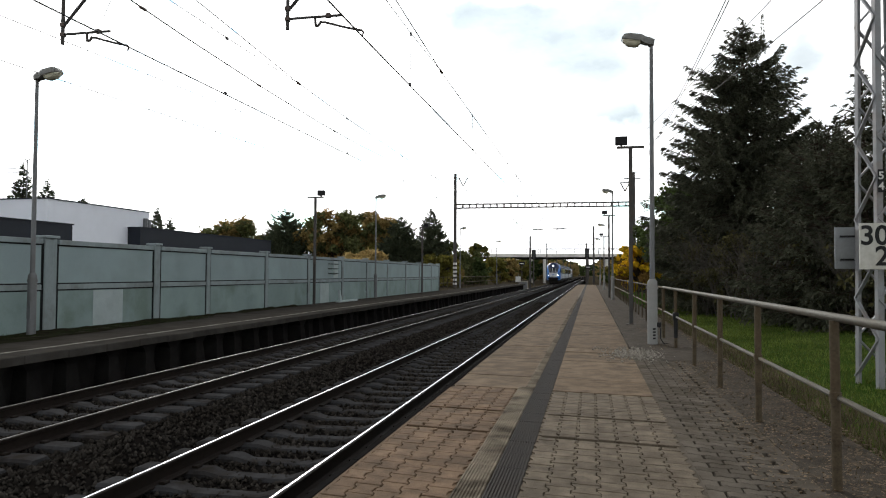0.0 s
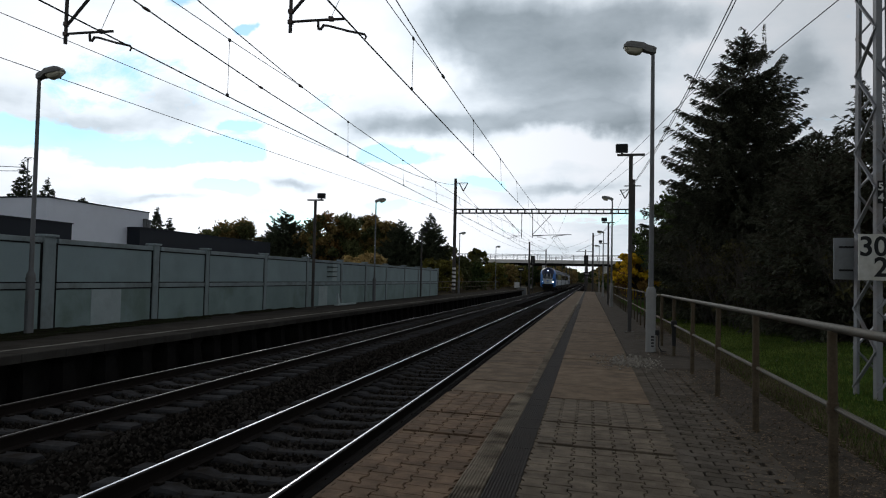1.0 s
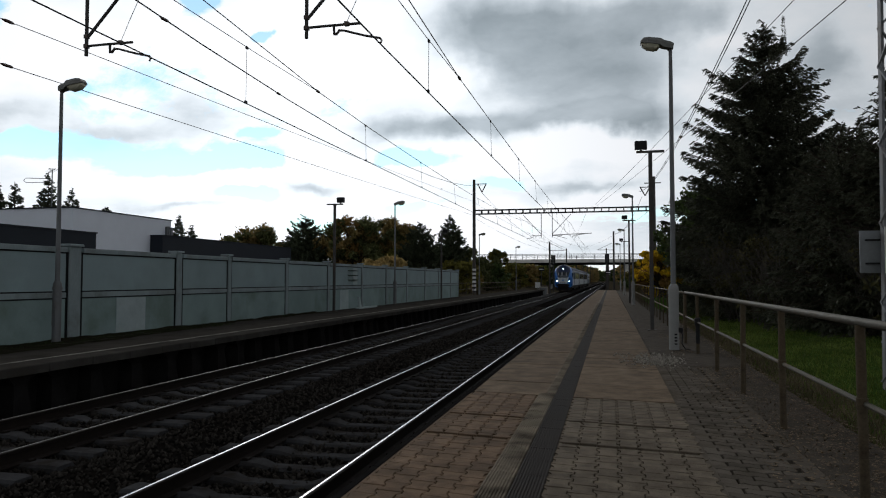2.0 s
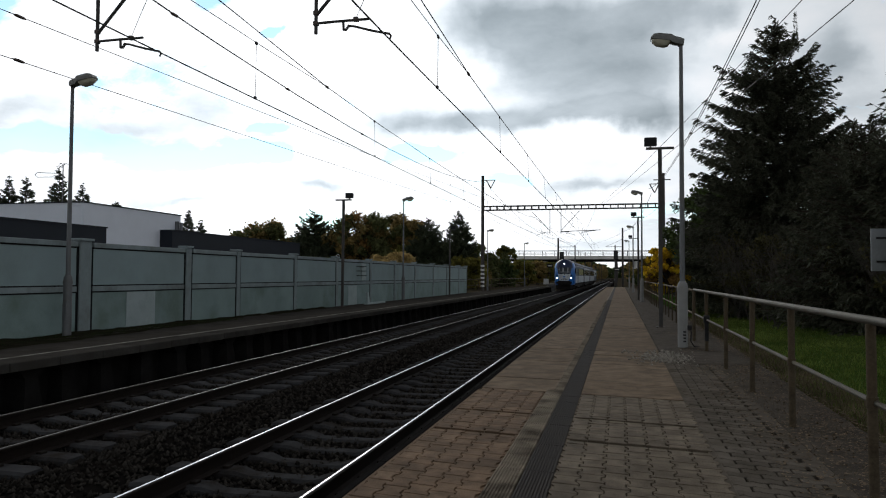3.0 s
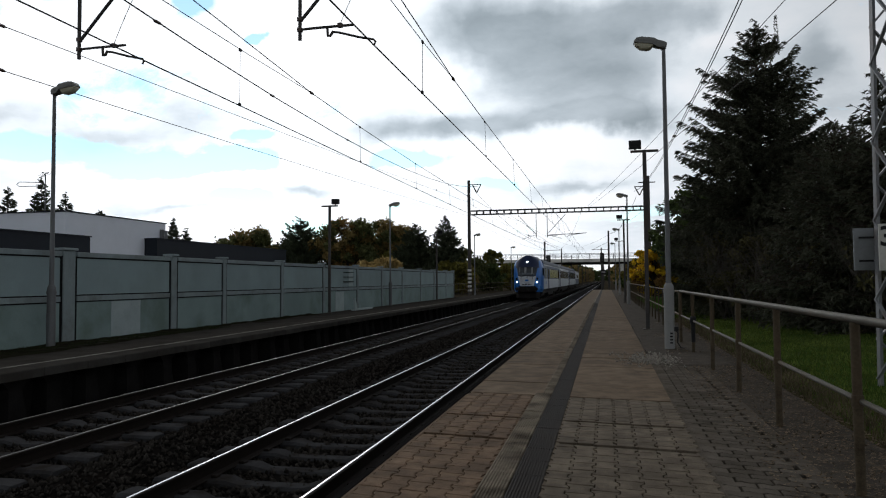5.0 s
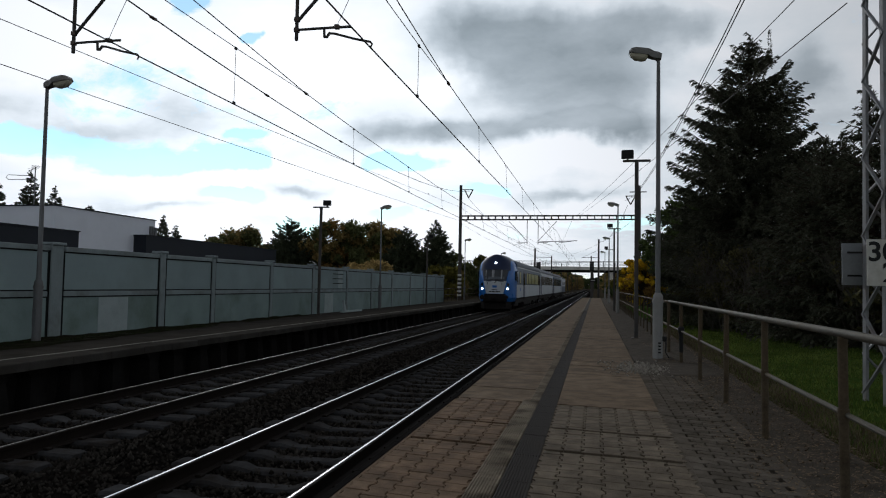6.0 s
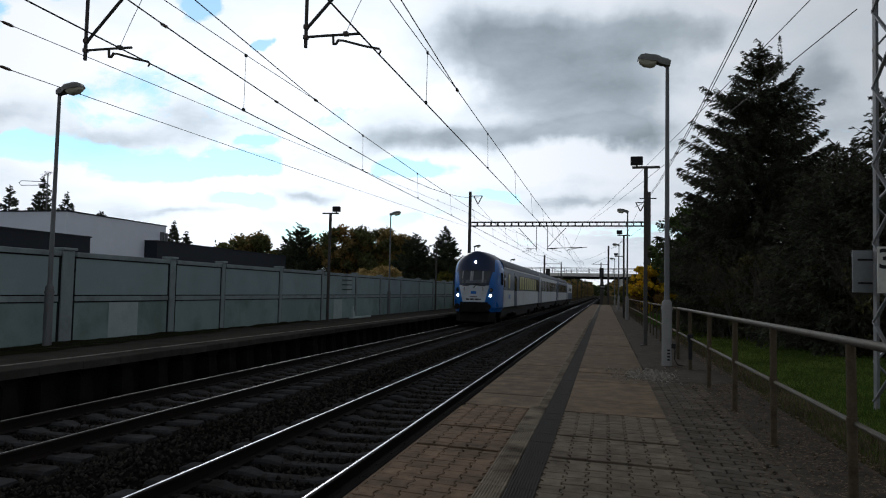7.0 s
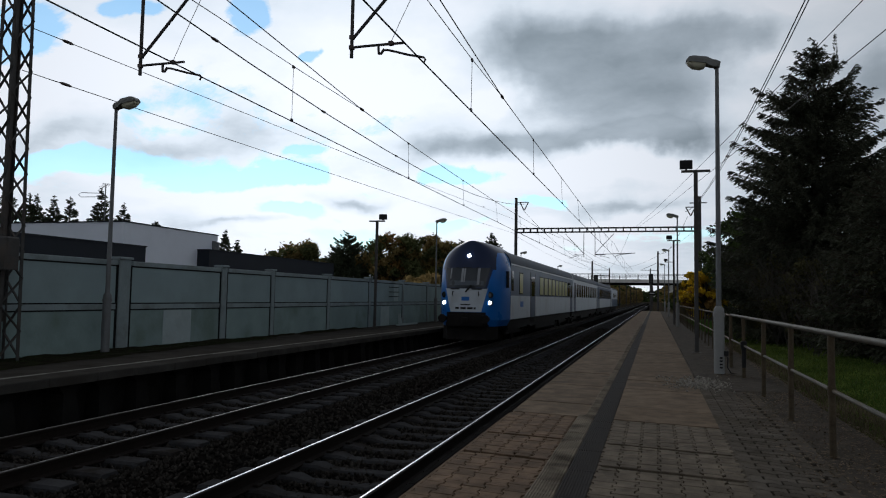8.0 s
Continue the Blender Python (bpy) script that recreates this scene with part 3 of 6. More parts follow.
def paver_mesh(name, shape, sx, sy, mat):
    """A block with a small chamfer; sx, sy its outer size."""
    n = len(shape)
    c = 0.005
    low = [(x * sx, y * sy, -0.03) for x, y in shape]
    rim = [(x * sx, y * sy, -0.004) for x, y in shape]
    top = [(x * (sx - 2 * c), y * (sy - 2 * c), 0.0) for x, y in shape]
    g = Geo()
    g.v = low + rim + top
    g.f = [(a + k, a + (k + 1) % n, a + n + (k + 1) % n, a + n + k) for a in (0, n) for k in range(n)] + [tuple(range(2 * n, 3 * n))]
    return slant(g).mesh(name, mat)


def lay(parent, name, shape, px, py, widen, x0, x1, y0, y1, mat, bond, gap=0.007):
    """Blocks of pitch px, py in running bond, each a piece of its own."""
    me = paver_mesh(name, shape, (px - gap) / widen, py - gap, mat)
    half = slant(Geo().box(-px * 0.42, px * 0.42, -py * 0.25 + gap, py * 0.25 - gap, -0.03, 0.0, 0.004)).mesh(name, mat)
    if bond == "columns":
        for c in range(int((x1 - x0) / px + 0.15)):
            y = y0 + py * 0.25 if c % 2 else y1 - 0.01 - py * 0.25
            part(name, half, None, parent, m=pose(x0 + (c + 0.5) * px, askew(x0 + (c + 0.5) * px, y), R.uniform(-0.002, 0.002)))
    for r in range(int((y1 - y0) / py)):
        off = (r % 2) * px * 0.5 if bond == "rows" else 0
        c = 0
        while x0 + (c + 1) * px + off <= x1 + 0.03:
            y = y0 + (r + 0.5) * py + (py * 0.5 if bond == "columns" and c % 2 else 0)
            part(name, me, None, parent, m=pose(x0 + (c + 0.5) * px + off, askew(x0 + (c + 0.5) * px + off, y), R.uniform(-0.002, 0.002), R.uniform(-0.5, 0.5), R.uniform(-0.5, 0.5), R.uniform(-0.4, 0.4)))
            c += 1


def platform_right():
    p = thing("platform", "platform paved with brown interlocking concrete blocks", "platform", kind="structure")
    END = 96
    part("paving_bed", Geo().box(EDGE + 0.02, 1.78, -25, END, -0.5, -0.028), M["joint"], p, "dark dirt in the joints")
    # edge wall and slabs coloured near black for the shade below the lip
    part("edge_wall", Geo().box(EDGE + 0.08, EDGE + 0.3, -25, END, -0.95, -0.5), M["shaded_concrete"], p)
    slab = Geo().box(0, 0.06, 0.003, 0.997, -0.16, 0.002, 0.008).mesh("edge_slab", M["shaded_concrete"])
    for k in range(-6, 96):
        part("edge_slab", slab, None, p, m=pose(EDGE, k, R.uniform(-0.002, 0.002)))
    # slabs past the block paving, with uneven joints
    cuts = [8.45]
    while cuts[-1] < END - 1.2:
        cuts.append(cuts[-1] + R.choice((1.0, 2.0, 2.05, 1.0)))
    cuts[3] = 12.76
    cuts = sorted(cuts)
    for a, b in zip(cuts[:-1], cuts[1:]):
        for x0, x1, m in ((EDGE + 0.065, -0.735, "slab"), (-0.43, 0.672, "slab")):
            g = Geo().box(x0, x1, a + 0.004, b - (0.06 if abs(b - 12.76) < 0.01 else R.uniform(0.008, 0.022)), -0.02, R.uniform(-0.003, 0.003), 0.005)
            part("paving_slab", slant(g, 0.43), M[m], p)
    part("dirt_strip", Geo().box(0.70, 1.78, 12.3, END, -0.03, -0.003), M["gravel"], p, "trampled dirt strip")
    part("dirt_strip", Geo().box(1.42, 1.9, -25, 12.3, -0.03, -0.002), M["gravel"], p, "trampled dirt strip")
    part("edge_band", Geo().box(EDGE + 0.062, EDGE + 0.085, 2.2, 8.44, -0.03, -0.001), M["paver"], p)
    for x0, x1, m, z, y1 in ((0.655, 0.70, "paver_b", -0.009, 8.44), (-0.43, -0.40, "paver_b", -0.009, 8.44), (-0.86, -0.833, "paver", -0.009, 8.44), (0.668, 0.702, "paver_c", -0.005, 12.3), (0.70, 0.80, "paver_c", -0.004, 12.3), (1.3, 1.42, "paver_c", -0.004, 12.3)):
        part("edge_band", Geo().box(x0, x1, 2.2, y1, -0.03, z), M[m], p)
    # washed-in dirt that creeps over the blocks
    n, k = 56, 300
    g = Geo()
    for j in range(k):
        y = 2.0 + 34.0 * (j / (k - 1)) ** 1.3
        for i in range(n):
            x = 0.95 + 1.1 * i / (n - 1)
            if y > 11.6:
                x = 0.4 + 1.65 * i / (n - 1)
            f = noise.fractal(Vector((x * 1.6, y * 0.9, 0.3)), 1.0, 2.0, 4) * 0.022 + noise.fractal(Vector((x * 9, y * 9, 2.3)), 1.0, 2.0, 3) * 0.006
            creep = -0.052 + 0.055 * max(0.0, x - 0.85) if y < 11.6 else -0.02 + 0.05 * (x - 0.55)
            g.v.append((x, y, min(0.03, creep + f)))
    g.f = [(j * n + i, j * n + i + 1, (j + 1) * n + i + 1, (j + 1) * n + i) for j in range(k - 1) for i in range(n - 1)]
    part("washed_dirt", g, M["gravel"], p, "dark dirt creeping over the blocks", True)
    part("near_paving", Geo().box(EDGE + 0.06, 1.78, -25, 2.2, -0.03, 0.0), M["paver"], p)
    for x0, x1, mat in ((-0.832, -0.645, "tactile_l"), (-0.64, -0.432, "tactile")):
        plate = Geo().box(x0, x1, 0.002, 0.398, -0.03, -0.004)
        nr = round((x1 - x0) / 0.021)
        for i in range(nr):
            a = x0 + (x1 - x0) * (i + 0.2) / nr
            plate.box(a, a + (x1 - x0) / nr * 0.55, 0.003, 0.397, -0.004, 0.003)
        me = slant(plate, 0.43).mesh("guide_plate", M[mat])
        slim = Matrix.Diagonal((0.56 if mat == "tactile_l" else 1.0, 1, 1, 1))
        for k in range(0, 100):
            y = 2.2 + 0.4 * k
            m = pose(R.uniform(-0.002, 0.002), y, R.uniform(-0.001, 0.001))
            if y > 8.4 and mat == "tactile_l":
                m = pose(-0.645 * 0.44, y, -0.001) @ slim
            part("guide_plate", me, None, p, m=m)
        part("far_guide_strip", Geo().box(max(x0, -0.732), x1, 42.2, END, -0.03, 0.0), M[mat], p)
    part("platform_end", Geo().loft([[(EDGE, END, -0.9), (1.62, END, -0.9), (1.62, END, 0), (EDGE, END, 0)], [(EDGE, END + 6, -0.95), (1.62, END + 6, -0.95), (1.62, END + 6, -0.8), (EDGE, END + 6, -0.8)]]), M["concrete"], p)
    return p


def pave(p):
    for a, b in ((2.1, 6.03), (6.10, 6.985), (7.05, 8.41)):
        n = round((b - a) / 0.2)
        py = (b - a) / (n + 0.5)
        lay(p, "paver", I_SHAPE, 0.1532, py, 0.86, EDGE + 0.075, -0.835, a, b + 0.01, M["paver"], "columns")
        lay(p, "paver", I_SHAPE, 0.158, py, 0.86, -0.425, 0.67, a, b + 0.01, M["paver_b"], "columns")
    lay(p, "wave_paver", WAVE, 0.225, 0.115, 1.0, 0.70, 1.40, 2.2, 12.3, M["paver_c"], "rows", 0.013)


def platform_left():
    p = thing("platform", "old platform with asphalt top on concrete supports", "platform", kind="structure")
    END = 100
    verge = Geo()
    for j in range(120):
        y = 4 + 24.0 * j / 119
        edge = -10.35 - 1.1 * min(1.0, max(0.0, (y - 10) / 11)) + 0.22 * noise.fractal(Vector((0.3, y * 0.8, 1.7)), 1.0, 2.0, 4)
        for i in range(14):
            x = WALL_X + (edge - WALL_X) * i / 13
            lump = 0.05 * noise.fractal(Vector((x * 3, y * 2, 0.7)), 1.0, 2.0, 3)
            verge.v.append((x, y, -0.004 + 0.02 * (1 - i / 13) + lump * (1 - (i / 13) ** 4)))
    verge.f = [(j * 14 + i, j * 14 + i + 1, j * 14 + i + 15, j * 14 + i + 14) for j in range(119) for i in range(13)]
    part("overgrown_verge", verge, M["verge"], p, "dark mossy soil spreading from the wall foot", True)
    part("platform_top", Geo().box(EDGE_L - 3.05, EDGE_L - 0.55, -25, END, -0.16, -0.01), M["asphalt"], p)
    slab = Geo().box(-0.55, 0.0, 0.005, 0.995, -0.14, 0.0, 0.012).mesh("edge_slab", M["edge_c"])
    for k in range(4, END):
        part("edge_slab", slab, None, p, m=pose(EDGE_L, k, R.uniform(-0.005, 0.005)))
    part("edge_line", Geo().box(EDGE_L - 0.62, EDGE_L - 0.54, -25, END, -0.02, 0.004), M["worn_line"], p, "worn pale line")
    # back wall and supports carry the under-platform shade in their colour
    part("back_wall", Geo().box(EDGE_L - 0.62, EDGE_L - 0.5, -25, END, -0.95, -0.15), M["shaded_concrete"], p)
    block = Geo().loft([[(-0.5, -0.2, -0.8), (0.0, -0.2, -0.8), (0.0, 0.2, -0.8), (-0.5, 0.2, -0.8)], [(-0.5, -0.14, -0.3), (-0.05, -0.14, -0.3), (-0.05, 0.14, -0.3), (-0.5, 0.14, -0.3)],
                        [(-0.5, -0.3, -0.14), (-0.03, -0.3, -0.14), (-0.03, 0.3, -0.14), (-0.5, 0.3, -0.14)]]).mesh("support_block", M["shaded_concrete"])
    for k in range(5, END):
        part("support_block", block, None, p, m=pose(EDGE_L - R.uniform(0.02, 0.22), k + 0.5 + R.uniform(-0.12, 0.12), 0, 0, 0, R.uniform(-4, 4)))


# ---- sound wall ----
WALL_Y = [6.1, 10.2, 14.28, 18.4, 21.2, 25.45, 29.62, 34.0, 38.0, 42.1, 46.5, 50.4, 54.4, 57.2]


def sound_wall():
    wl = thing("noise_wall", "grey-green concrete panel wall with posts and cap strips", "wall", kind="structure")
    top = 2.06
    for k, (a, b) in enumerate(zip(WALL_Y[:-1], WALL_Y[1:])):
        y0, y1 = a + (0.26 if k == 2 else 0.2 if k == 3 else 0.15), b - (0.26 if k == 1 else 0.2 if k == 2 else 0.15)
        part("lower_panel", Geo().box(WALL_X - 0.12, WALL_X, y0, y1, -0.3, 0.9, 0.01), M["wall_low"], wl)
        part("upper_panel", Geo().box(WALL_X - 0.12, WALL_X, y0, y1, 1.07, top - 0.13, 0.01), M["wall"], wl)
        part("rail_strip", Geo().box(WALL_X - 0.12, WALL_X + 0.025, y0, y1, 0.925, 1.045, 0.01), M["wallpost"], wl)
        part("cap_strip", Geo().box(WALL_X - 0.14, WALL_X + 0.04, y0, y1, top - 0.11, top, 0.01), M["wallpost"], wl)
        # black strips: seam lines, and painted shadow in the gaps beside the posts
        s = Geo()
        for z0, z1 in ((0.895, 0.935), (1.035, 1.075), (top - 0.145, top - 0.10)):
            s.box(WALL_X - 0.1, WALL_X + 0.006, y0, y1, z0, z1)
        s.box(WALL_X - 0.1, WALL_X + 0.004, y0 - 0.085, y0 + 0.01, -0.3, top - 0.1).box(WALL_X - 0.1, WALL_X + 0.004, y1 - 0.01, y1 + 0.085, -0.3, top - 0.1)
        part("seal", s, M["seam"], wl, "black strips painting the shadow gaps beside the posts and the panel seams")
    for k, y in enumerate(WALL_Y):
        d = 0.19 if k == 2 else 0.13 if k == 3 else 0.1
        post = part("post", Geo().box(WALL_X - 0.2, WALL_X + 0.035, y - d, y + d, -0.3, top + 0.03, 0.015), M["wallpost"], wl)
        part("post_cap", Geo().box(WALL_X - 0.24, WALL_X + 0.08, y - d - 0.04, y + d + 0.04, top + 0.03, top + 0.085, 0.015), M["wallpost"], post)
    part("patch_panel", Geo().box(WALL_X, WALL_X + 0.012, 15.75, 16.9, 0.02, 0.885), M["patch"], wl, "paler repair sheet")
    part("patch_panel", Geo().box(WALL_X, WALL_X + 0.012, 31.0, 32.1, -0.1, 0.86), M["patch"], wl, "paler repair sheet")
    part("patch_panel", Geo().box(WALL_X, WALL_X + 0.012, 32.7, 33.3, 1.1, 1.9), M["patch"], wl, "paler repair sheet")
    for z in (1.3, 1.52, 1.74):
        part("rung", Geo().box(WALL_X + 0.012, WALL_X + 0.05, 32.0, 33.3, z, z + 0.035), M["seam"], wl)


# ---- fences ----
FENCE_X = 1.5
FENCE_Y = [-3.6, -1.45, 0.7, 2.83, 4.95, 7.1, 9.12, 11.28, 13.65, 15.85]


def fence_run(x, ys, top, mid, label, post_r=0.03):
    f = thing("railing", label, "railing", "platform railings")
    a, b = ys[0], ys[-1]
    part("top_rail", Geo().tube([(x, a, top), (x, b, top)], 0.027, 10), M["fence_top"], f, "worn steel top tube", True)
    part("middle_rail", Geo().tube([(x + 0.01, a, mid), (x + 0.01, b, mid)], 0.019, 8), M["fence_top"], f, "", True)
    post = Geo().tube([(0, 0, -0.3), (0, 0, top - 0.02)], post_r, 10)
    post.tube([(0, 0, mid - 0.035), (0, 0, mid + 0.035)], post_r + 0.006, 10)
    me = post.mesh("post", M["fence"], True)
    for y in ys:
        part("post", me, None, f, m=pose(x, y, 0, R.uniform(-0.5, 0.5), R.uniform(-0.5, 0.5)))
    return f


def small_fence(x, y0, y1):
    f = thing("railing", "rusty steel railing with slender bars", "railing", "platform railings")
    for z in (1.05, 0.55):
        part("rail", Geo().tube([(x, y0, z), (x, y1, z)], 0.025, 6), M["fence"], f)
    me = Geo().tube([(0, 0, -0.1), (0, 0, 1.05)], 0.02, 6).mesh("post", M["fence"], True)
    n = int((y1 - y0) / 1.6)
    for k in range(n + 1):
        part("post", me, None, f, m=pose(x, y0 + (y1 - y0) * k / n, 0))


# ---- lamps and poles ----
def lamp_post(x, y, h, turn, base_h, label, group, base_mat="galv", sleeve=0.09):
    l = thing("street_lamp", label, "street lamp", group, pose(x, y, 0, 0, R.uniform(-0.3, 0.3), turn))
    part("pole", Geo().tube([(0, 0, base_h), (0, 0, base_h + 0.1), (0, 0, h - 0.25), (0, 0, h)], [0.055, 0.05, 0.036, 0.034], 10), M["galv"], l, "", True)
    bs = Geo().tube([(0, 0, -0.1), (0, 0, base_h - 0.05), (0, 0, base_h), (0, 0, base_h + 0.05)], [sleeve, sleeve, sleeve * 0.95, 0.056], 14)
    bs.tube([(0, 0, base_h - 0.14), (0, 0, base_h - 0.08)], sleeve + 0.012, 14)
    part("base_sleeve", bs, M[base_mat], l, "", True)
    part("service_door", Geo().box(-0.05, 0.05, -sleeve - 0.004, -sleeve + 0.03, 0.35, 0.7, 0.008), M[base_mat], l)
    # flat cobra head pointing along +x: a shallow pressed lid over a deep bowl
    secs = []
    for u, wd, up, dn in ((-0.06, 0.05, 0.05, 0.05), (0.0, 0.075, 0.07, 0.06), (0.12, 0.09, 0.085, 0.05), (0.2, 0.13, 0.11, 0.02), (0.44, 0.14, 0.11, 0.015), (0.53, 0.125, 0.085, 0.015), (0.57, 0.09, 0.03, 0.01)):
        secs.append([(u, wd, -dn), (u, wd, up * 0.45), (u, wd * 0.78, up), (u, -wd * 0.78, up), (u, -wd, up * 0.45), (u, -wd, -dn)])
    tilt = pose(0, 0, h + 0.05, 0, -9, 0)
    hd = part("head", Geo().loft(secs), M["lamp"], l, "weathered grey lantern housing", m=tilt)
    lens = []
    for u, wd, dn in ((0.19, 0.085, 0.02), (0.23, 0.11, 0.095), (0.3, 0.115, 0.125), (0.44, 0.115, 0.115), (0.53, 0.095, 0.06), (0.555, 0.07, 0.01)):
        lens.append([(u, wd * math.cos(a), -0.012 - dn * max(0.0, math.sin(a)) ** 0.6) for a in [k * math.pi / 8 for k in range(9)]])
    part("lens", Geo().loft(lens), M["lens"], hd, "yellowed clear cover", True)
    part("collar", Geo().tube([(0, 0, -0.09), (0, 0, 0.03)], 0.045, 10), M["steel"], hd, "", True)
    return l


def flood_post(x, y, h, label, group, arm_side=1, lamp_at=-0.25):
    l = thing("floodlight_pole", label, "floodlight", group, pose(x, y, 0, 0, R.uniform(-0.2, 0.2)))
    pole = Geo().box(-0.05, 0.05, -0.05, 0.05, -0.1, h, 0.01)
    part("pole", pole, M["steel"], l)
    part("crossbar", Geo().bar((-0.36, 0, h + 0.03), (0.36, 0, h + 0.03), 0.06), M["steel"], l)
    f = part("floodlight", Geo().box(lamp_at - 0.16, lamp_at + 0.16, -0.09, 0.09, h + 0.1, h + 0.32, 0.02), M["black"], l, "black box floodlight")
    part("bracket", Geo().bar((lamp_at, 0, h + 0.05), (lamp_at, 0, h + 0.12), 0.05), M["steel"], f)
    part("front_glass", Geo().box(lamp_at - 0.13, lamp_at + 0.13, 0.088, 0.094, h + 0.13, h + 0.29), M["pane"], f)
    part("foot_plate", Geo().box(-0.12, 0.12, -0.12, 0.12, -0.02, 0.02, 0.008), M["steel"], l)
    return l


# ---- overhead line ----
def lattice(x, y, h, wx, wy, label, light, turn=0):
    t = thing("lattice_mast", label, "mast", "line masts", pose(x, y, 0, 0, 0, turn))
    mat = M["mastgrey"] if light else M["steel"]
    sh = 0.75
    corner = lambda sx, sy, z: Vector((sx * wx / 2 * (1 - (1 - sh) * z / h), sy * wy / 2 * (1 - (1 - sh) * z / h), z))
    for sx in (-1, 1):
        for sy in (-1, 1):
            # angle iron: two flanges
            g = Geo()
            for ox, oy, a, b in ((-sx * 0.032, 0, 0.072, 0.012), (0, -sy * 0.032, 0.012, 0.072)):
                lo, hi = corner(sx, sy, -0.3) + Vector((ox, oy, 0)), corner(sx, sy, h) + Vector((ox, oy, 0))
                g.loft([[(p.x - a / 2, p.y - b / 2, p.z), (p.x + a / 2, p.y - b / 2, p.z), (p.x + a / 2, p.y + b / 2, p.z), (p.x - a / 2, p.y + b / 2, p.z)] for p in (lo, hi)])
            part("leg", g, mat, t)
    step = 0.5
    n = int(h / step)
    for k in range(n):
        z0, z1 = k * step + 0.05, (k + 1) * step + 0.05
        for a, b in (((-1, -1), (1, -1)), ((1, -1), (1, 1)), ((1, 1), (-1, 1)), ((-1, 1), (-1, -1))):
            if k % 2:
                a, b = b, a
            part("brace", Geo().bar(corner(*a, z0), corner(*b, z1), 0.045, 0.02), mat, t)
    part("foundation", Geo().box(-wx / 2 - 0.2, wx / 2 + 0.2, -wy / 2 - 0.2, wy / 2 + 0.2, -0.6, -0.12, 0.03), M["concrete"], t)
    return t


def gantry_beam(x0, x1, y, z, depth, label):
    g = thing("gantry_beam", label, "gantry", "line gantries")
    for dy in (-0.2, 0.2):
        for dz in (0, depth):
            part("chord", Geo().bar((x0, y + dy, z + dz), (x1, y + dy, z + dz), 0.09, 0.09), M["steel"], g)
    n = round((x1 - x0) / 0.62)
    for k in range(n + 1):
        x = x0 + (x1 - x0) * k / n
        for dy in (-0.2, 0.2):
            part("batten", Geo().bar((x, y + dy, z), (x, y + dy, z + depth), 0.09, 0.05), M["steel"], g)
    return g


def cantilever(x, y, top, label, flip=1, long=0.0):
    """Drop tube with registration arm; contact wire at x + 1.2 * flip."""
    c = thing("cantilever", label, "cantilever", "line cantilevers", pose(x, y, 0, 0, 0, 0 if flip > 0 else 180))
    part("drop_tube", Geo().tube([(0, 0, 5.07), (0, 0, top)], 0.03, 8), M["steel"], c, "", True)
    part("stay_tube", Geo().tube([(0.02, 0, 5.38), (1.6, 0, 7.09)], 0.026, 8), M["steel"], c, "", True)
    part("register_tube", Geo().tube([(-0.04, 0, 5.235), (0.3, 0, 5.24), (0.88, 0, 5.24)], 0.022, 8), M["steel"], c, "", True)
    part("steady_arm", Geo().tube([(0.53, 0, 5.155), (0.62, 0, 5.145), (0.95, 0, 5.045), (1.2, 0, 4.985), (1.225, 0, 4.95), (1.2, 0, 4.9)], 0.018, 6), M["steel"], c, "", True)
    part("holding_wire", Geo().tube([(0.65, 0, 5.25), (0.82, 0, 5.62), (1.16, 0, 6.3)], 0.005, 4), M["wire"], c)
    if long:
        part("long_register_tube", Geo().tube([(0, 0, 5.28), (long, 0, 5.4)], 0.03, 8), M["steel"], c, "", True)
        part("long_steady_arm", Geo().tube([(long * 0.9, 0, 5.38), (long * 0.55, 0, 5.22), (long * 0.5, 0, 5.05)], 0.025, 6), M["steel"], c, "", True)
    part("drop_bracket", Geo().bar((0.45, 0, 5.23), (0.46, 0, 5.09), 0.03).bar((0.46, 0, 5.1), (0.51, 0, 5.1), 0.03).bar((0.5, 0, 5.1), (0.55, 0, 5.17), 0.03), M["steel"], c)
    for x, z in ((0, 5.235), (0, 5.4), (0.66, 5.25)):
        part("clamp", Geo().box(x - 0.038, x + 0.038, -0.038, 0.038, z - 0.032, z + 0.032, 0.008), M["insul"], c)
    return c


def wire(name, pts, r, label, group, beads=()):
    ob = thing(name, label, "wire", group)
    part("strand", Geo().tube(pts, r, 5), M["wire"], ob, "", True)
    for p in beads:
        part("clamp", Geo().tube([Vector(p) - Vector((0, 0.16, 0)), Vector(p) - Vector((0, 0.08, 0)), Vector(p) + Vector((0, 0.08, 0)), Vector(p) + Vector((0, 0.16, 0))], [0.012, 0.035, 0.035, 0.012], 6), M["insul"], ob, "", True)
    return ob


def sag(a, b, drop, n=24):
    a, b = Vector(a), Vector(b)
    return [a.lerp(b, k / n) - Vector((0, 0, drop * 4 * (k / n) * (1 - k / n))) for k in range(n + 1)]


G1, G2, G3 = 10.4, 64.5, 116.0   # line support stations


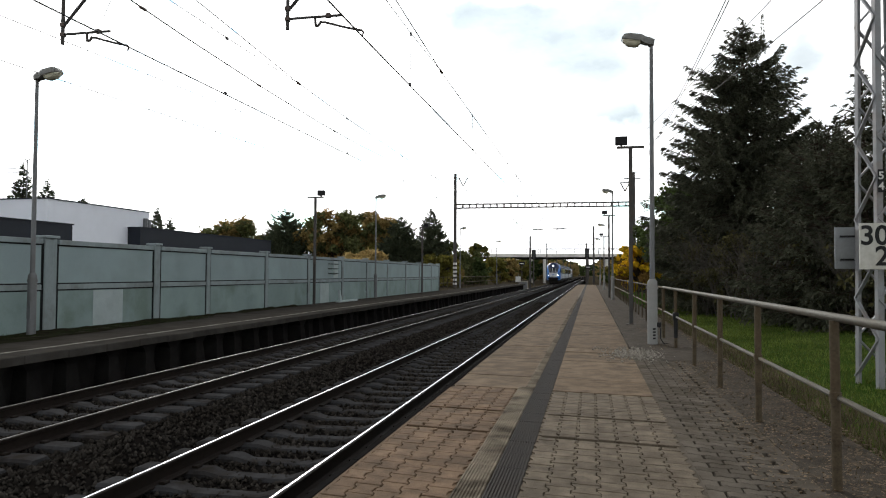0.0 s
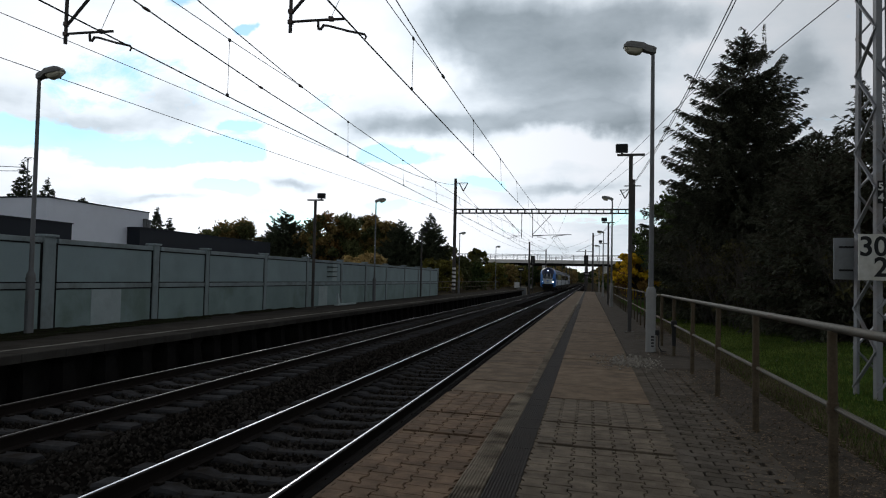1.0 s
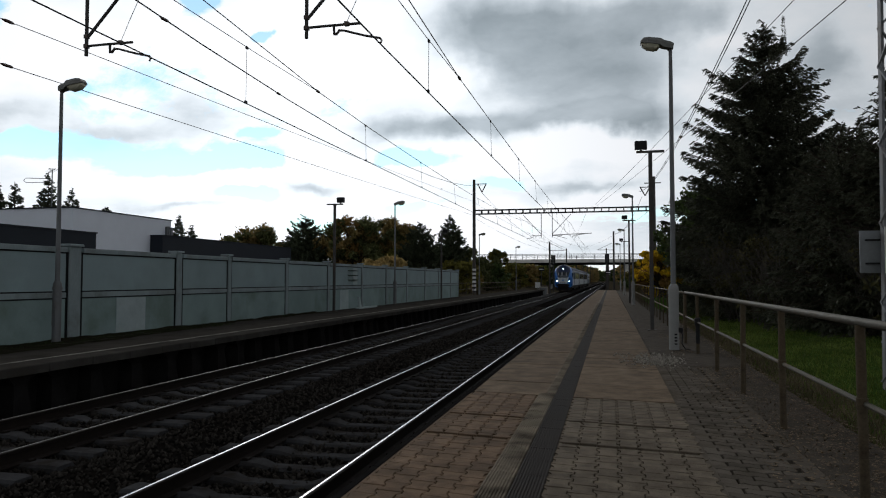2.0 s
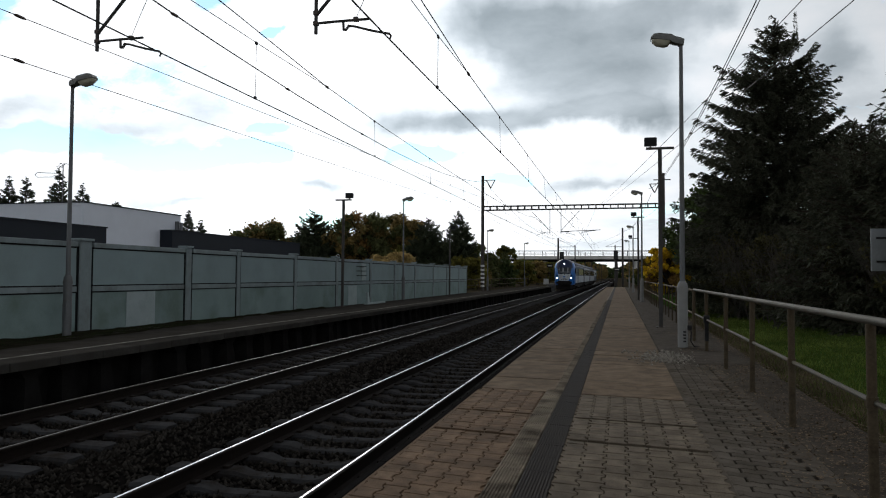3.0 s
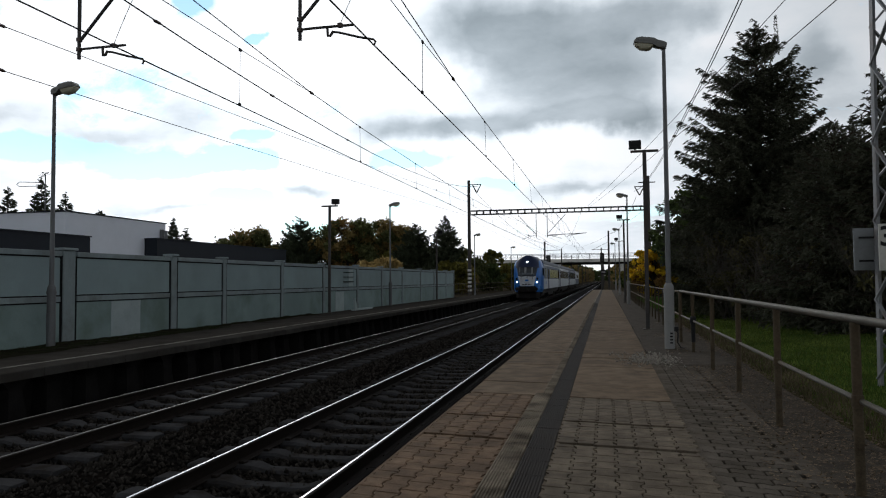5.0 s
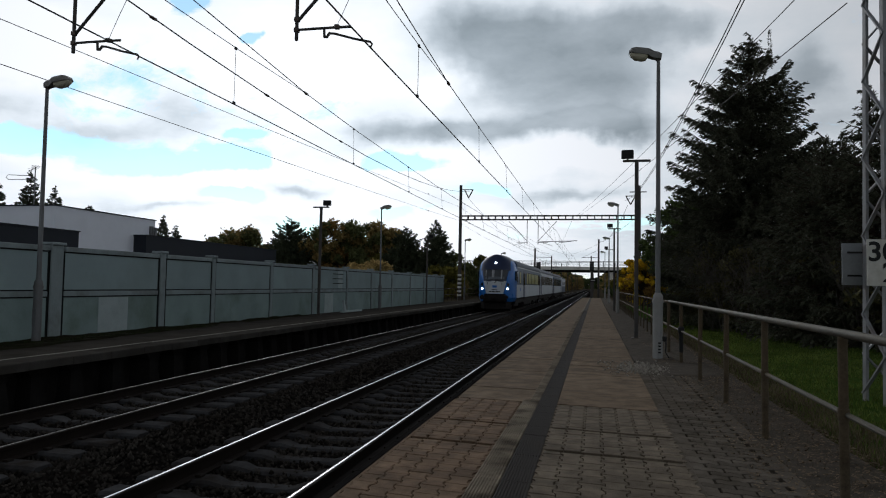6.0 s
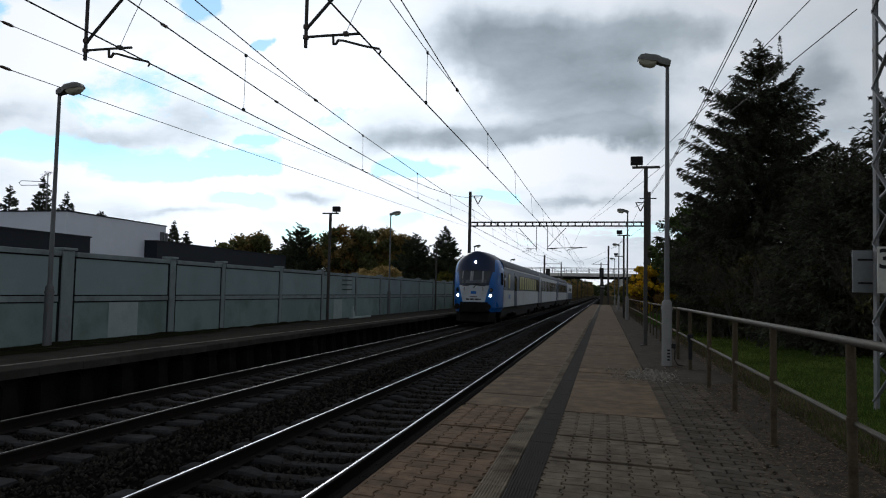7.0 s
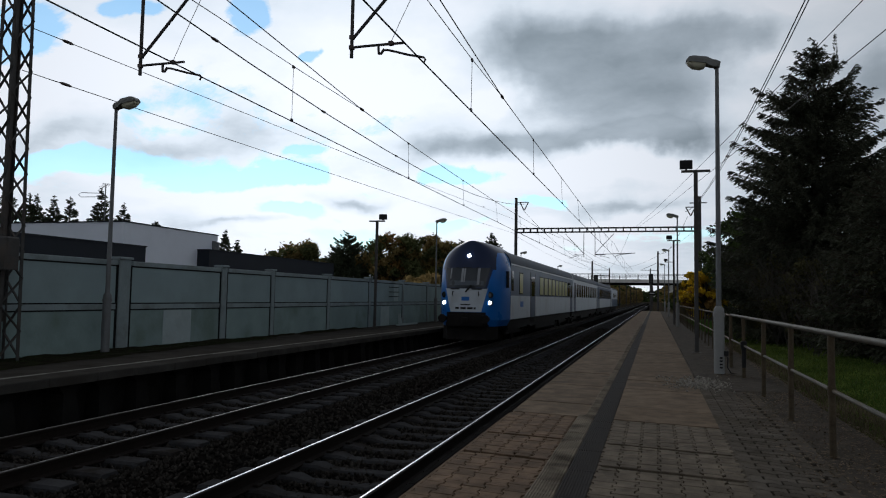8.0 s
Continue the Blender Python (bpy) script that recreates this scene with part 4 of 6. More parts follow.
def overhead(cx, name, hang, stitch):
    """Contact wire, messenger cable and droppers; hang: the cable's height over the first long span, stitch: its lower branch at the support."""
    zc = 4.93
    stations = [(-44, 0.2), (G1, -0.02), (G2, 0.2), (G3, -0.2), (G3 + 55, 0.2), (G3 + 110, -0.2), (G3 + 300, 0)]
    c = thing("contact_wire", "dark copper contact wire above the " + name, "wire", "overhead wires")
    part("strand", Geo().tube([(cx + o, y, zc) for y, o in stations], 0.012, 6), M["wire"], c)
    ms = thing("messenger_wire", "dark messenger cable above the " + name, "wire", "overhead wires")
    zm = hang[0][1]

    def dropper(y, o, top):
        part("dropper", Geo().tube([(cx, y, top), (cx + o, y, zc)], 0.0055, 4), M["wire"], ms)
        part("dropper_clamp", Geo().box(cx + o - 0.016, cx + o + 0.016, y - 0.04, y + 0.04, zc - 0.01, zc + 0.05), M["wire"], ms)
        part("dropper_clamp", Geo().box(cx - 0.016, cx + 0.016, y - 0.04, y + 0.04, top - 0.04, top + 0.015), M["wire"], ms)

    for (ya, oa), (yb, ob) in zip(stations[:-1], stations[1:]):
        if ya == G1:
            pts = [(cx, y, z) for y, z in hang]
        else:
            pts = sag((cx, ya, zm), (cx, yb, zm), min(0.4, 0.38 * ((yb - ya) / 55) ** 2))
        part("strand", Geo().tube(pts, 0.0105, 6), M["wire"], ms)
        if ya == G1:
            low = stitch + hang[1:]
            for y in (13.4, 20.8, 27.4, 33.6, 40.0, 46.5, 53.2, 60.0):
                dropper(y, oa + (ob - oa) * (y - ya) / (yb - ya), float(np.interp(y, [p[0] for p in low], [p[1] for p in low])))
        elif yb < 130:
            for k in range(1, 9):
                u = (k - 0.3) / 8.4
                dropper(ya + (yb - ya) * u, oa + (ob - oa) * u, zm - min(0.4, 0.38 * ((yb - ya) / 55) ** 2) * 4 * u * (1 - u))
    part("stitch_strand", Geo().tube([(cx, y, z) for y, z in stitch], 0.008, 5), M["wire"], ms)
    y, z = stitch[-1]
    part("stitch_clamp", Geo().tube([(cx, y - 0.14, z + 0.02), (cx, y - 0.06, z), (cx, y + 0.06, z), (cx, y + 0.14, z - 0.01)], [0.012, 0.034, 0.034, 0.012], 6), M["insul"], ms)


def h_mast(x, y, h, label, stripes=False):
    m = thing("line_mast", label, "mast", "line masts", pose(x, y, 0))
    part("shaft", Geo().tube([(0, 0, -0.9), (0, 0, h)], [0.17, 0.13], 12), M["steel"], m, "", True)
    if stripes:
        for k in range(6):
            part("stripe", Geo().tube([(0, 0, 0.35 + 0.36 * k), (0, 0, 0.53 + 0.36 * k)], 0.174, 12), M["white"], m, "white warning band", True)
    return m


def v_bracket(x, y, z, sx):
    b = thing("wire_bracket", "dark steel V bracket with feeder insulators", "bracket", "wire brackets", pose(x, y, z))
    part("arm", Geo().bar((0, 0, 0), (1.15 * sx, 0, 0), 0.07), M["steel"], b)
    for a in (0.35, 1.1):
        part("insulator", Geo().tube([(a * sx, 0, -0.03), (0.72 * sx, 0, -0.75)], 0.05, 8), M["insul"], b, "", True)


# ---- train ----
def car_section(hw, z0, zs, zr, n=9):
    """Half-rounded body outline from sill to roof: (x, z), clockwise from the lower right."""
    pts = [(hw - 0.02, z0), (hw, z0 + 0.3), (hw, zs)]
    for k in range(1, n):
        a = math.pi / 2 * k / n
        pts.append((hw * math.cos(a) ** 0.75, zs + (zr - zs) * math.sin(a) ** 0.9))
    return pts + [(0, zr)] + [(-x, z) for x, z in reversed(pts)]


def band(hw, z0, z1, y0, y1, side, t=0.004):
    x = side * hw
    return Geo().box(min(x, x + side * t), max(x, x + side * t), y0, y1, z0, z1)


def bogie(parent, y):
    b = part("bogie", Geo().box(-1.05, 1.05, y - 1.5, y + 1.5, 0.45, 0.75, 0.05).box(-1.12, -0.98, y - 1.7, y + 1.7, 0.35, 0.8, 0.04).box(0.98, 1.12, y - 1.7, y + 1.7, 0.35, 0.8, 0.04), M["under"], parent)
    out = []
    for dy in (-1.25, 1.25):
        w = new("wheelset", Geo().tube([(-0.82, 0, 0), (-0.69, 0, 0)], 0.46, 20).tube([(0.69, 0, 0), (0.82, 0, 0)], 0.46, 20).tube([(-0.9, 0, 0), (0.9, 0, 0)], 0.08, 8).mesh("wheelset", M["under"], True))
        w.parent = parent
        out.append((w, y + dy))
    return out


def body_parts(c, y0, y1, hw, zr, top_mat, low_mat):
    """Side walls, roof and underframe from y0 to y1."""
    secs = car_section(hw, 0.98, 3.35, zr)
    low = [(x, z) for x, z in secs if z <= 3.36]
    body = Geo().loft([[(x, y, z) for x, z in secs] for y in (y0, y1)])
    part("body", body, top_mat, c)
    roof = [(x * 1.004, z + 0.006) for x, z in secs if z >= 3.34]
    part("roof", Geo().loft([[(x, y, z) for x, z in roof] for y in (y0, y1)], closed=False, caps=False), M["roof"], c, "grey roof", True)
    for s in (-1, 1):
        part("lower_band", band(hw, 1.0, 2.0, y0, y1, s), low_mat, c, "pale grey lower band")
        part("gutter", band(hw, 3.3, 3.36, y0, y1, s, 0.02), M["silver"], c)
    part("underframe", Geo().box(-1.25, 1.25, y0 + 0.3, y1 - 0.3, 0.55, 1.0, 0.05).box(-1.2, 1.2, y0 + 8.0, y1 - 8.5, 0.3, 0.6, 0.05), M["under"], c)
    for k in range(5):
        y = y0 + 2 + (y1 - y0 - 4) * k / 4
        part("roof_vent", Geo().box(-0.35, 0.35, y - 0.5, y + 0.5, zr - 0.02, zr + 0.07, 0.03), M["roof"], c)


def side_window(c, hw, y0, y1, z0, z1, s, mat="pane"):
    f = part("window", band(hw, z0 - 0.05, z1 + 0.05, y0 - 0.05, y1 + 0.05, s, 0.014), M["black"], c)
    part("pane", band(hw, z0, z1, y0, y1, s, 0.018), M[mat], f)


def side_door(c, hw, y0, y1, s):
    d = part("door", band(hw, 1.0, 3.15, y0, y1, s, 0.012), M["side_blue"], c, "dark blue folding door")
    part("door_window", band(hw, 2.0, 2.95, y0 + 0.18, y1 - 0.18, s, 0.018), M["pane"], d)
    part("door_gap", Geo().box(*(sorted((s * hw, s * (hw + 0.016)))), y0 - 0.03, y0, 0.75, 3.15).box(*(sorted((s * hw, s * (hw + 0.016)))), y1, y1 + 0.03, 0.75, 3.15), M["black"], d)
    part("step", Geo().box(*(sorted((s * (hw - 0.3), s * (hw - 0.02)))), y0, y1, 0.55, 0.62), M["under"], d)


def driving_car():
    c = thing("driving_car", "blue and white driving trailer with lit headlamps, approaching", "train car", "train")
    hw, zr, L = 1.41, 4.02, 26.2
    body_parts(c, 2.2, L, hw, zr, M["side_blue"], M["silver"])
    # head: a rounded nose, its skin split by colour
    top = 4.24
    rake = lambda z: 0.06 + 0.05 * max(0.0, 1.4 - z) + 0.95 * max(0.0, (z - 2.2) / 2.0) ** 1.5
    def half_width(z):
        if z < 1.0:
            return hw * (0.9 + 0.1 * (z - 0.74) / 0.26)
        return hw if z < 3.0 else hw * math.sqrt(max(0.0, 1 - ((z - 3.0) / (top - 3.0)) ** 2.3))
    def depth(x, z):
        q = min(0.9999, abs(x) / max(half_width(z), 1e-4))
        r0 = rake(z)
        return r0 + (2.25 - r0) * (1 - (1 - q ** 3.2) ** 0.42)
    zs = [0.74 + (top - 0.74) * k / 280 for k in range(280)] + [top - 0.012]
    us = [math.sin(math.pi / 2 * (i / 150 - 1)) for i in range(301)]
    grid = [[(half_width(z) * u, depth(half_width(z) * u, z), z) for u in us] for z in zs]
    skins = dict(cab_shell=Geo(), roof_shield=Geo(), white_face=Geo(), windscreen=Geo(), lower_panel=Geo())
    for k in range(len(zs) - 1):
        for i in range(300):
            q = [grid[k][i], grid[k][i + 1], grid[k + 1][i + 1], grid[k + 1][i]]
            x, z = abs(sum(p[0] for p in q) / 4), sum(p[2] for p in q) / 4
            glaze = 0.75 + 0.17 * (z - 2.3) / 0.8
            if 2.3 < z < 3.08 and x < glaze:
                nm = "windscreen"
            elif 2.24 < z < 3.1 and x < glaze + 0.09:
                nm = "roof_shield"
            elif z < 1.3 and x < 0.8 + 0.35 * max(0.0, 1.02 - z):
                nm = "lower_panel"
            elif z > 3.02 and (x < 1.10 - 0.10 * (z - 3.02) or z > 3.75):
                nm = "roof_shield"
            elif 1.32 < z < 2.25 and x < 0.62 + 0.24 * (z - 1.28) / 0.95:
                nm = "white_face"
            else:
                nm = "cab_shell"
            skins[nm].add(q, [(0, 1, 2, 3)])
    head = part("cab_shell", skins["cab_shell"], M["blue"], c, "bright blue rounded cab", True)
    part("roof_shield", skins["roof_shield"], M["navy"], head, "dark navy roof dome", True)
    fc = part("white_face", skins["white_face"], M["silver"], head, "white front panel", True)
    part("lower_panel", skins["lower_panel"], M["under"], head, "near-black lower front panel around the coupler", True)
    scr = part("windscreen", skins["windscreen"], M["screen"], head, "large dark windscreen", True)

    def flat(x0, x1, z0, z1, out=0.012, lean=0.0):
        g, n = Geo(), 4
        for a in range(n):
            xa, xb = x0 + (x1 - x0) * a / n, x0 + (x1 - x0) * (a + 1) / n
            q = [(xa, z0), (xb, z0), (xb + lean, z1), (xa + lean, z1)]
            g.add([(x, depth(x, z) - out, z) for x, z in q] + [(x, depth(x, z) + 0.01, z) for x, z in q], [(0, 1, 2, 3), (4, 7, 6, 5), (0, 4, 5, 1), (3, 2, 6, 7), (0, 3, 7, 4), (1, 5, 6, 2)])
        return g
    for x0, x1, z0, z1 in ((-0.22, -0.13, 2.5, 3.06), (-0.11, -0.05, 2.5, 3.06), (0.44, 0.54, 2.4, 3.06), (-0.7, -0.64, 2.62, 3.06)):
        part("blind", flat(x0, x1, z0, z1, 0.02), M["inside"], scr)
    part("desk", flat(-0.7, 0.7, 2.37, 2.56, 0.016), M["desk"], scr)
    for x0, x1, z0, z1 in ((-0.78, 0.78, 2.27, 2.31), (-0.93, 0.93, 3.065, 3.1)):
        part("seal", flat(x0, x1, z0, z1, 0.008), M["black"], scr)
    part("wiper", Geo().bar((0.0, depth(0, 2.14) - 0.05, 2.1), (0.24, depth(0.24, 2.4) - 0.05, 2.38), 0.06), M["black"], head)
    part("emblem", flat(-0.16, 0.16, 1.76, 1.92), M["blue"], fc, "blue emblem")
    for a, b in ((-0.42, -0.26), (-0.2, 0.02), (0.08, 0.3), (0.34, 0.42)):
        part("number_bar", flat(a, b, 1.42, 1.5), M["black"], fc)
    part("slot", flat(-0.2, 0.2, 1.58, 1.62), M["black"], fc)
    for s in (-1, 1):
        part("vent", flat(s * 0.45 - 0.2, s * 0.45 + 0.2, 2.2, 2.25), M["black"], fc)
        for z, mat, nm, rr in ((1.68, "head", "headlight", 0.075), (1.99, "pane", "marker_lamp", 0.07)):
            x = s * 0.93
            d = depth(x, z)
            part("lamp_rim", Geo().tube([(x, d + 0.1, z), (x, d - 0.03, z)], 0.125, 16), M["black"], head, "", True)
            part(nm, Geo().tube([(x, d + 0.05, z), (x, d - 0.042, z)], rr, 16), M[mat], head, "", True)
        part("hand_rail", Geo().tube([(s * 0.52, depth(0.52, 1.95) + 0.01, 1.95), (s * 0.54, depth(0.52, 2.0) - 0.05, 1.97), (s * 0.54, depth(0.52, 2.0) - 0.05, 2.1), (s * 0.5, depth(0.52, 2.1) + 0.01, 2.12)], 0.02, 6), M["black"], head)
        part("cab_window", band(hw, 2.2, 3.05, 2.35, 2.8, s, 0.016), M["pane"], c)
        side_window(c, hw, 4.3, 5.1, 2.12, 3.0, s, "pane_y")
        side_door(c, hw, 7.3, 8.7, s)
        for k in range(9):
            yy = 10.3 + 1.6 * k
            side_window(c, hw, yy, yy + 1.15, 2.1, 3.0, s, "pane_y" if k < 8 else "pane")
        side_door(c, hw, 24.6, 25.7, s)
        part("logo_mark", band(hw, 1.5, 1.75, 4.5, 5.3, s, 0.008), M["blue"], c)
        part("mirror", Geo().box(*(sorted((s * (hw - 0.12), s * (hw + 0.06)))), 1.45, 1.6, 2.3, 3.0, 0.02), M["black"], head)
        part("buffer", Geo().tube([(s * 0.875, 0.3, 1.05), (s * 0.875, -0.2, 1.05), (s * 0.875, -0.21, 1.05), (s * 0.875, -0.26, 1.05)], [0.09, 0.09, 0.17, 0.16], 16), M["under"], head, "", True)
    d = depth(0, 3.58)
    part("top_headlight", Geo().tube([(0, d + 0.1, 3.58), (0, d - 0.06, 3.58)], 0.07, 16), M["head"], head, "", True)
    part("bumper", Geo().loft([[(-0.85, 0.6, 0.75), (0.85, 0.6, 0.75), (0.8, 0.55, 1.2), (-0.8, 0.55, 1.2)], [(-0.75, 0.04, 0.75), (0.75, 0.04, 0.75), (0.7, 0.02, 1.2), (-0.7, 0.02, 1.2)]]), M["under"], head)
    part("snow_plough", Geo().loft([[(-1.15, 0.9, 0.22), (1.15, 0.9, 0.22), (1.15, 1.0, 0.75), (-1.15, 1.0, 0.75)], [(-0.8, 0.3, 0.2), (0.8, 0.3, 0.2), (0.85, 0.4, 0.75), (-0.85, 0.4, 0.75)]]), M["under"], head)
    part("coupler", Geo().box(-0.12, 0.12, -0.2, 0.3, 0.9, 1.1, 0.03), M["under"], head)
    part("head_fairing", Geo().loft([[(half_width(z) * (1 if q else -1), y, z) for q, z in [(1, a) for a in (3.36, 3.6, 3.9, 4.1, 4.2)] + [(0, a) for a in (4.2, 4.1, 3.9, 3.6, 3.36)]] for y in (2.2, 3.2)] + [[(x * 0.98, 6.2, min(z, 4.0)) for x, z in [(half_width(a) * b, a) for b, a in [(1, a) for a in (3.36, 3.6, 3.9, 4.1, 4.2)] + [(-1, a) for a in (4.2, 4.1, 3.9, 3.6, 3.36)]]]]), M["navy"], head, "dark roof fairing", True)
    wheels = bogie(c, 4.4) + bogie(c, L - 4.0)
    return c, wheels


def coach(top, low, label):
    c = thing("passenger_coach", label, "train car", "train")
    hw, zr, L = 1.41, 4.02, 24.5
    body_parts(c, 0.2, L - 0.2, hw, zr, M[top], M[low])
    part("gangway", Geo().box(-0.7, 0.7, -0.4, 0.25, 1.0, 3.6, 0.05).box(-0.7, 0.7, L - 0.25, L + 0.4, 1.0, 3.6, 0.05), M["black"], c)
    for s in (-1, 1):
        side_door(c, hw, 0.8, 1.8, s)
        side_door(c, hw, L - 1.8, L - 0.8, s)
        for k in range(10):
            yy = 2.6 + 1.95 * k
            side_window(c, hw, yy, yy + 1.25, 2.1, 3.0, s)
    return c, bogie(c, 3.6) + bogie(c, L - 3.6)


def locomotive():
    c = thing("locomotive", "grey electric locomotive pushing, with raised pantograph", "locomotive", "train")
    hw, zr, L = 1.45, 3.75, 16.5
    body_parts(c, 0.6, L - 0.6, hw, zr, M["silver"], M["side_blue"])
    part("cab_front", Geo().loft([[(x * k, yy, z) for x, z in car_section(hw, 0.98, 3.35, zr)] for yy, k in ((0.0, 0.86), (0.6, 1.0))]), M["silver"], c)
    for s in (-1, 1):
        for k in range(4):
            side_window(c, hw, 3.5 + 2.6 * k, 4.4 + 2.6 * k, 2.3, 2.8, s)
    p = part("pantograph", Geo().bar((-0.5, 3.0, 4.0), (-0.3, 4.6, 4.6), 0.05).bar((0.5, 3.0, 4.0), (0.3, 4.6, 4.6), 0.05).bar((-0.3, 4.6, 4.6), (-0.2, 3.4, 5.4), 0.04).bar((0.3, 4.6, 4.6), (0.2, 3.4, 5.4), 0.04), M["steel"], c)
    part("collector", Geo().bar((-0.9, 3.4, 5.42), (0.9, 3.4, 5.42), 0.06), M["steel"], p)
    part("roof_gear", Geo().box(-0.6, 0.6, 6, 11, 3.75, 4.15, 0.06), M["roof"], c)
    return c, bogie(c, 3.6) + bogie(c, L - 3.6)


TRAIN_Y = [(0.0, 145.0), (0.5, 137.2), (1.0, 129.5), (2.0, 114.0), (3.0, 98.6), (4.0, 83.4), (5.0, 67.9), (6.0, 52.8), (6.5, 46.5), (7.0, 40.3), (7.5, 34.2), (8.0, 28.0)]


def train_at(t):
    for (a, ya), (b, yb) in zip(TRAIN_Y[:-1], TRAIN_Y[1:]):
        if t <= b:
            return ya + (yb - ya) * (t - a) / (b - a)
    return TRAIN_Y[-1][1]


# ---- trees ----
def leaf_cards(centres, size, normal_up=0.0, drop=0.0):
    """Small pointed leaf faces, two triangles each, at the centres."""
    n = len(centres)
    a = NR.standard_normal((n, 3))
    a /= np.linalg.norm(a, axis=1)[:, None]
    b = NR.standard_normal((n, 3))
    b -= a * np.sum(a * b, 1)[:, None]
    b /= np.linalg.norm(b, axis=1)[:, None]
    s = (size * (0.6 + 0.8 * NR.random(n)))[:, None]
    v = np.stack([centres - a * s, centres + b * s * 0.5, centres + a * s, centres - b * s * 0.5], 1)
    return v.reshape(-1, 3), np.arange(4 * n).reshape(n, 4)


SPRUCE_DEPTH = (0.0, 0.05, 0.12, 0.23, 0.41, 0.51, 0.70, 1.0)    # below the tip, as a share of the crown
SPRUCE_REACH = (0.03, 0.13, 0.27, 0.48, 0.70, 0.81, 0.94, 1.0)   # boughs' reach there, as a share of the radius


def conifer(seed, h, radius, base, n_whorl, twigs, mat, droop=0.35, spikes=(), dense=1.0, needle=0.1):
    """Trunk, boughs and needle clumps of a spruce: each bough carries drooping twigs, each twig a brush of needles."""
    r = np.random.default_rng(seed)
    trunk = Geo().tube([(0, 0, -0.4), (0.03, 0, h * 0.5), (0, 0.02, h * 0.98)], [h * 0.016, h * 0.010, 0.012], 8)
    cen, dirs, siz = [], [], []
    limb = Geo()
    for k in range(n_whorl):
        u = min(0.985, (k + r.random()) / n_whorl)
        z0 = base + (h - base) * u
        reach = radius * float(np.interp(1 - u, SPRUCE_DEPTH, SPRUCE_REACH))
        nb = int(7 + 5 * (1 - u))
        off = r.random() * 6.28
        for j in range(nb):
            ang = off + j * 6.283 / nb + r.normal(0, 0.25)
            ln = reach * (0.7 + 0.34 * r.random() + (0.14 if r.random() < 0.12 else 0.0))
            z = z0 + r.normal(0, 0.25)
            d = np.array([math.cos(ang), math.sin(ang), 0.0])
            side = np.array([-d[1], d[0], 0])
            rise = 0.55 * u ** 1.5 - droop * (1 - u) + r.normal(0, 0.09)
            bend = r.normal(0, 0.08)
            qs = (0, 0.35, 0.7, 1.0)
            pts = [np.array([0, 0, z]) + d * ln * q + side * bend * ln * q * q + np.array([0, 0, ln * (rise * q - 0.16 * q * q + 0.26 * q ** 4)]) for q in qs]
            limb.tube([tuple(p) for p in pts], [0.02 + 0.012 * ln, 0.018, 0.012, 0.005], 4, caps=False)
            m = int(twigs * ln * dense / 9) + 4
            q = np.sort(0.08 + 0.92 * r.random(m) ** 0.8)
            p = np.array([np.interp(q, qs, [w[i] for w in pts]) for i in range(3)]).T
            sg = r.choice([-1.0, 1.0], m)[:, None]
            tl = (np.minimum(0.46, 0.12 + 0.24 * ln * (1 - q) ** 0.7) * (0.5 + 0.7 * r.random(m)))[:, None]
            hang = (0.25 + 0.5 * r.random((m, 1))) * (0.4 + 0.9 * (1 - u))
            td = d * (0.55 + 0.5 * q[:, None]) + side * sg * (0.95 - 0.75 * q[:, None]) - np.array([0, 0, 1]) * hang + r.normal(0, 0.16, (m, 3))
            td /= np.linalg.norm(td, axis=1)[:, None]
            for i in range(9):
                f = (i + 0.2 + 0.6 * r.random((m, 1))) / 9
                cen.append(p + td * tl * f - np.array([0, 0, 0.35]) * (tl * f) ** 2)
                dirs.append(td + r.normal(0, 0.42, (m, 3)))
                siz.append(needle * (0.55 + 0.75 * r.random(m)) * (0.62 + 0.38 * min(1.0, (1 - u) * 3.5)))
    # bare leaders: slim needle spikes at the tips
    for ox, oy, z0, z1 in [(0, 0, h - 0.9, h + 0.25)] + list(spikes):
        m = int(170 * (z1 - z0))
        q = r.random(m)
        a = r.random(m) * 6.283
        rad = 0.03 + 0.13 * (1 - q)
        cen.append(np.stack([ox + rad * np.cos(a) * 0.6, oy + rad * np.sin(a) * 0.6, z0 + (z1 - z0) * q], 1))
        dirs.append(np.stack([np.cos(a), np.sin(a), 0.9 + 0 * a], 1))
        siz.append(0.05 + 0.04 * r.random(m))
    c, d, s = np.concatenate(cen), np.concatenate(dirs), np.concatenate(siz)
    d /= np.linalg.norm(d, axis=1)[:, None]
    e = np.cross(d, r.standard_normal(d.shape))
    e /= np.linalg.norm(e, axis=1)[:, None]
    s = s[:, None]
    v = np.stack([c - d * s * 0.4, c + e * s * 0.21, c + d * s, c - e * s * 0.21], 1).reshape(-1, 3)
    return trunk, limb, v, np.arange(len(v)).reshape(-1, 4)


def put_conifer(seed, x, y, h, radius, base, label, mat="spruce", n_whorl=26, twigs=60, droop=0.35, group="", z=0.0, spikes=(), needle=0.1):
    t = thing("spruce_tree", label, "tree", group, pose(x, y, z, 0, 0, seed * 37.0))
    trunk, limb, v, q = conifer(seed, h, radius, base, n_whorl, twigs, mat, droop, spikes, 1.0, needle)
    tk = part("trunk", trunk, M["bark"], t, "", True)
    tagged(part("branchwork", limb, M["bark"], tk), kind="stuff")
    part("crown", mesh_np("crown", v, q, M[mat]), None, t)
    return t


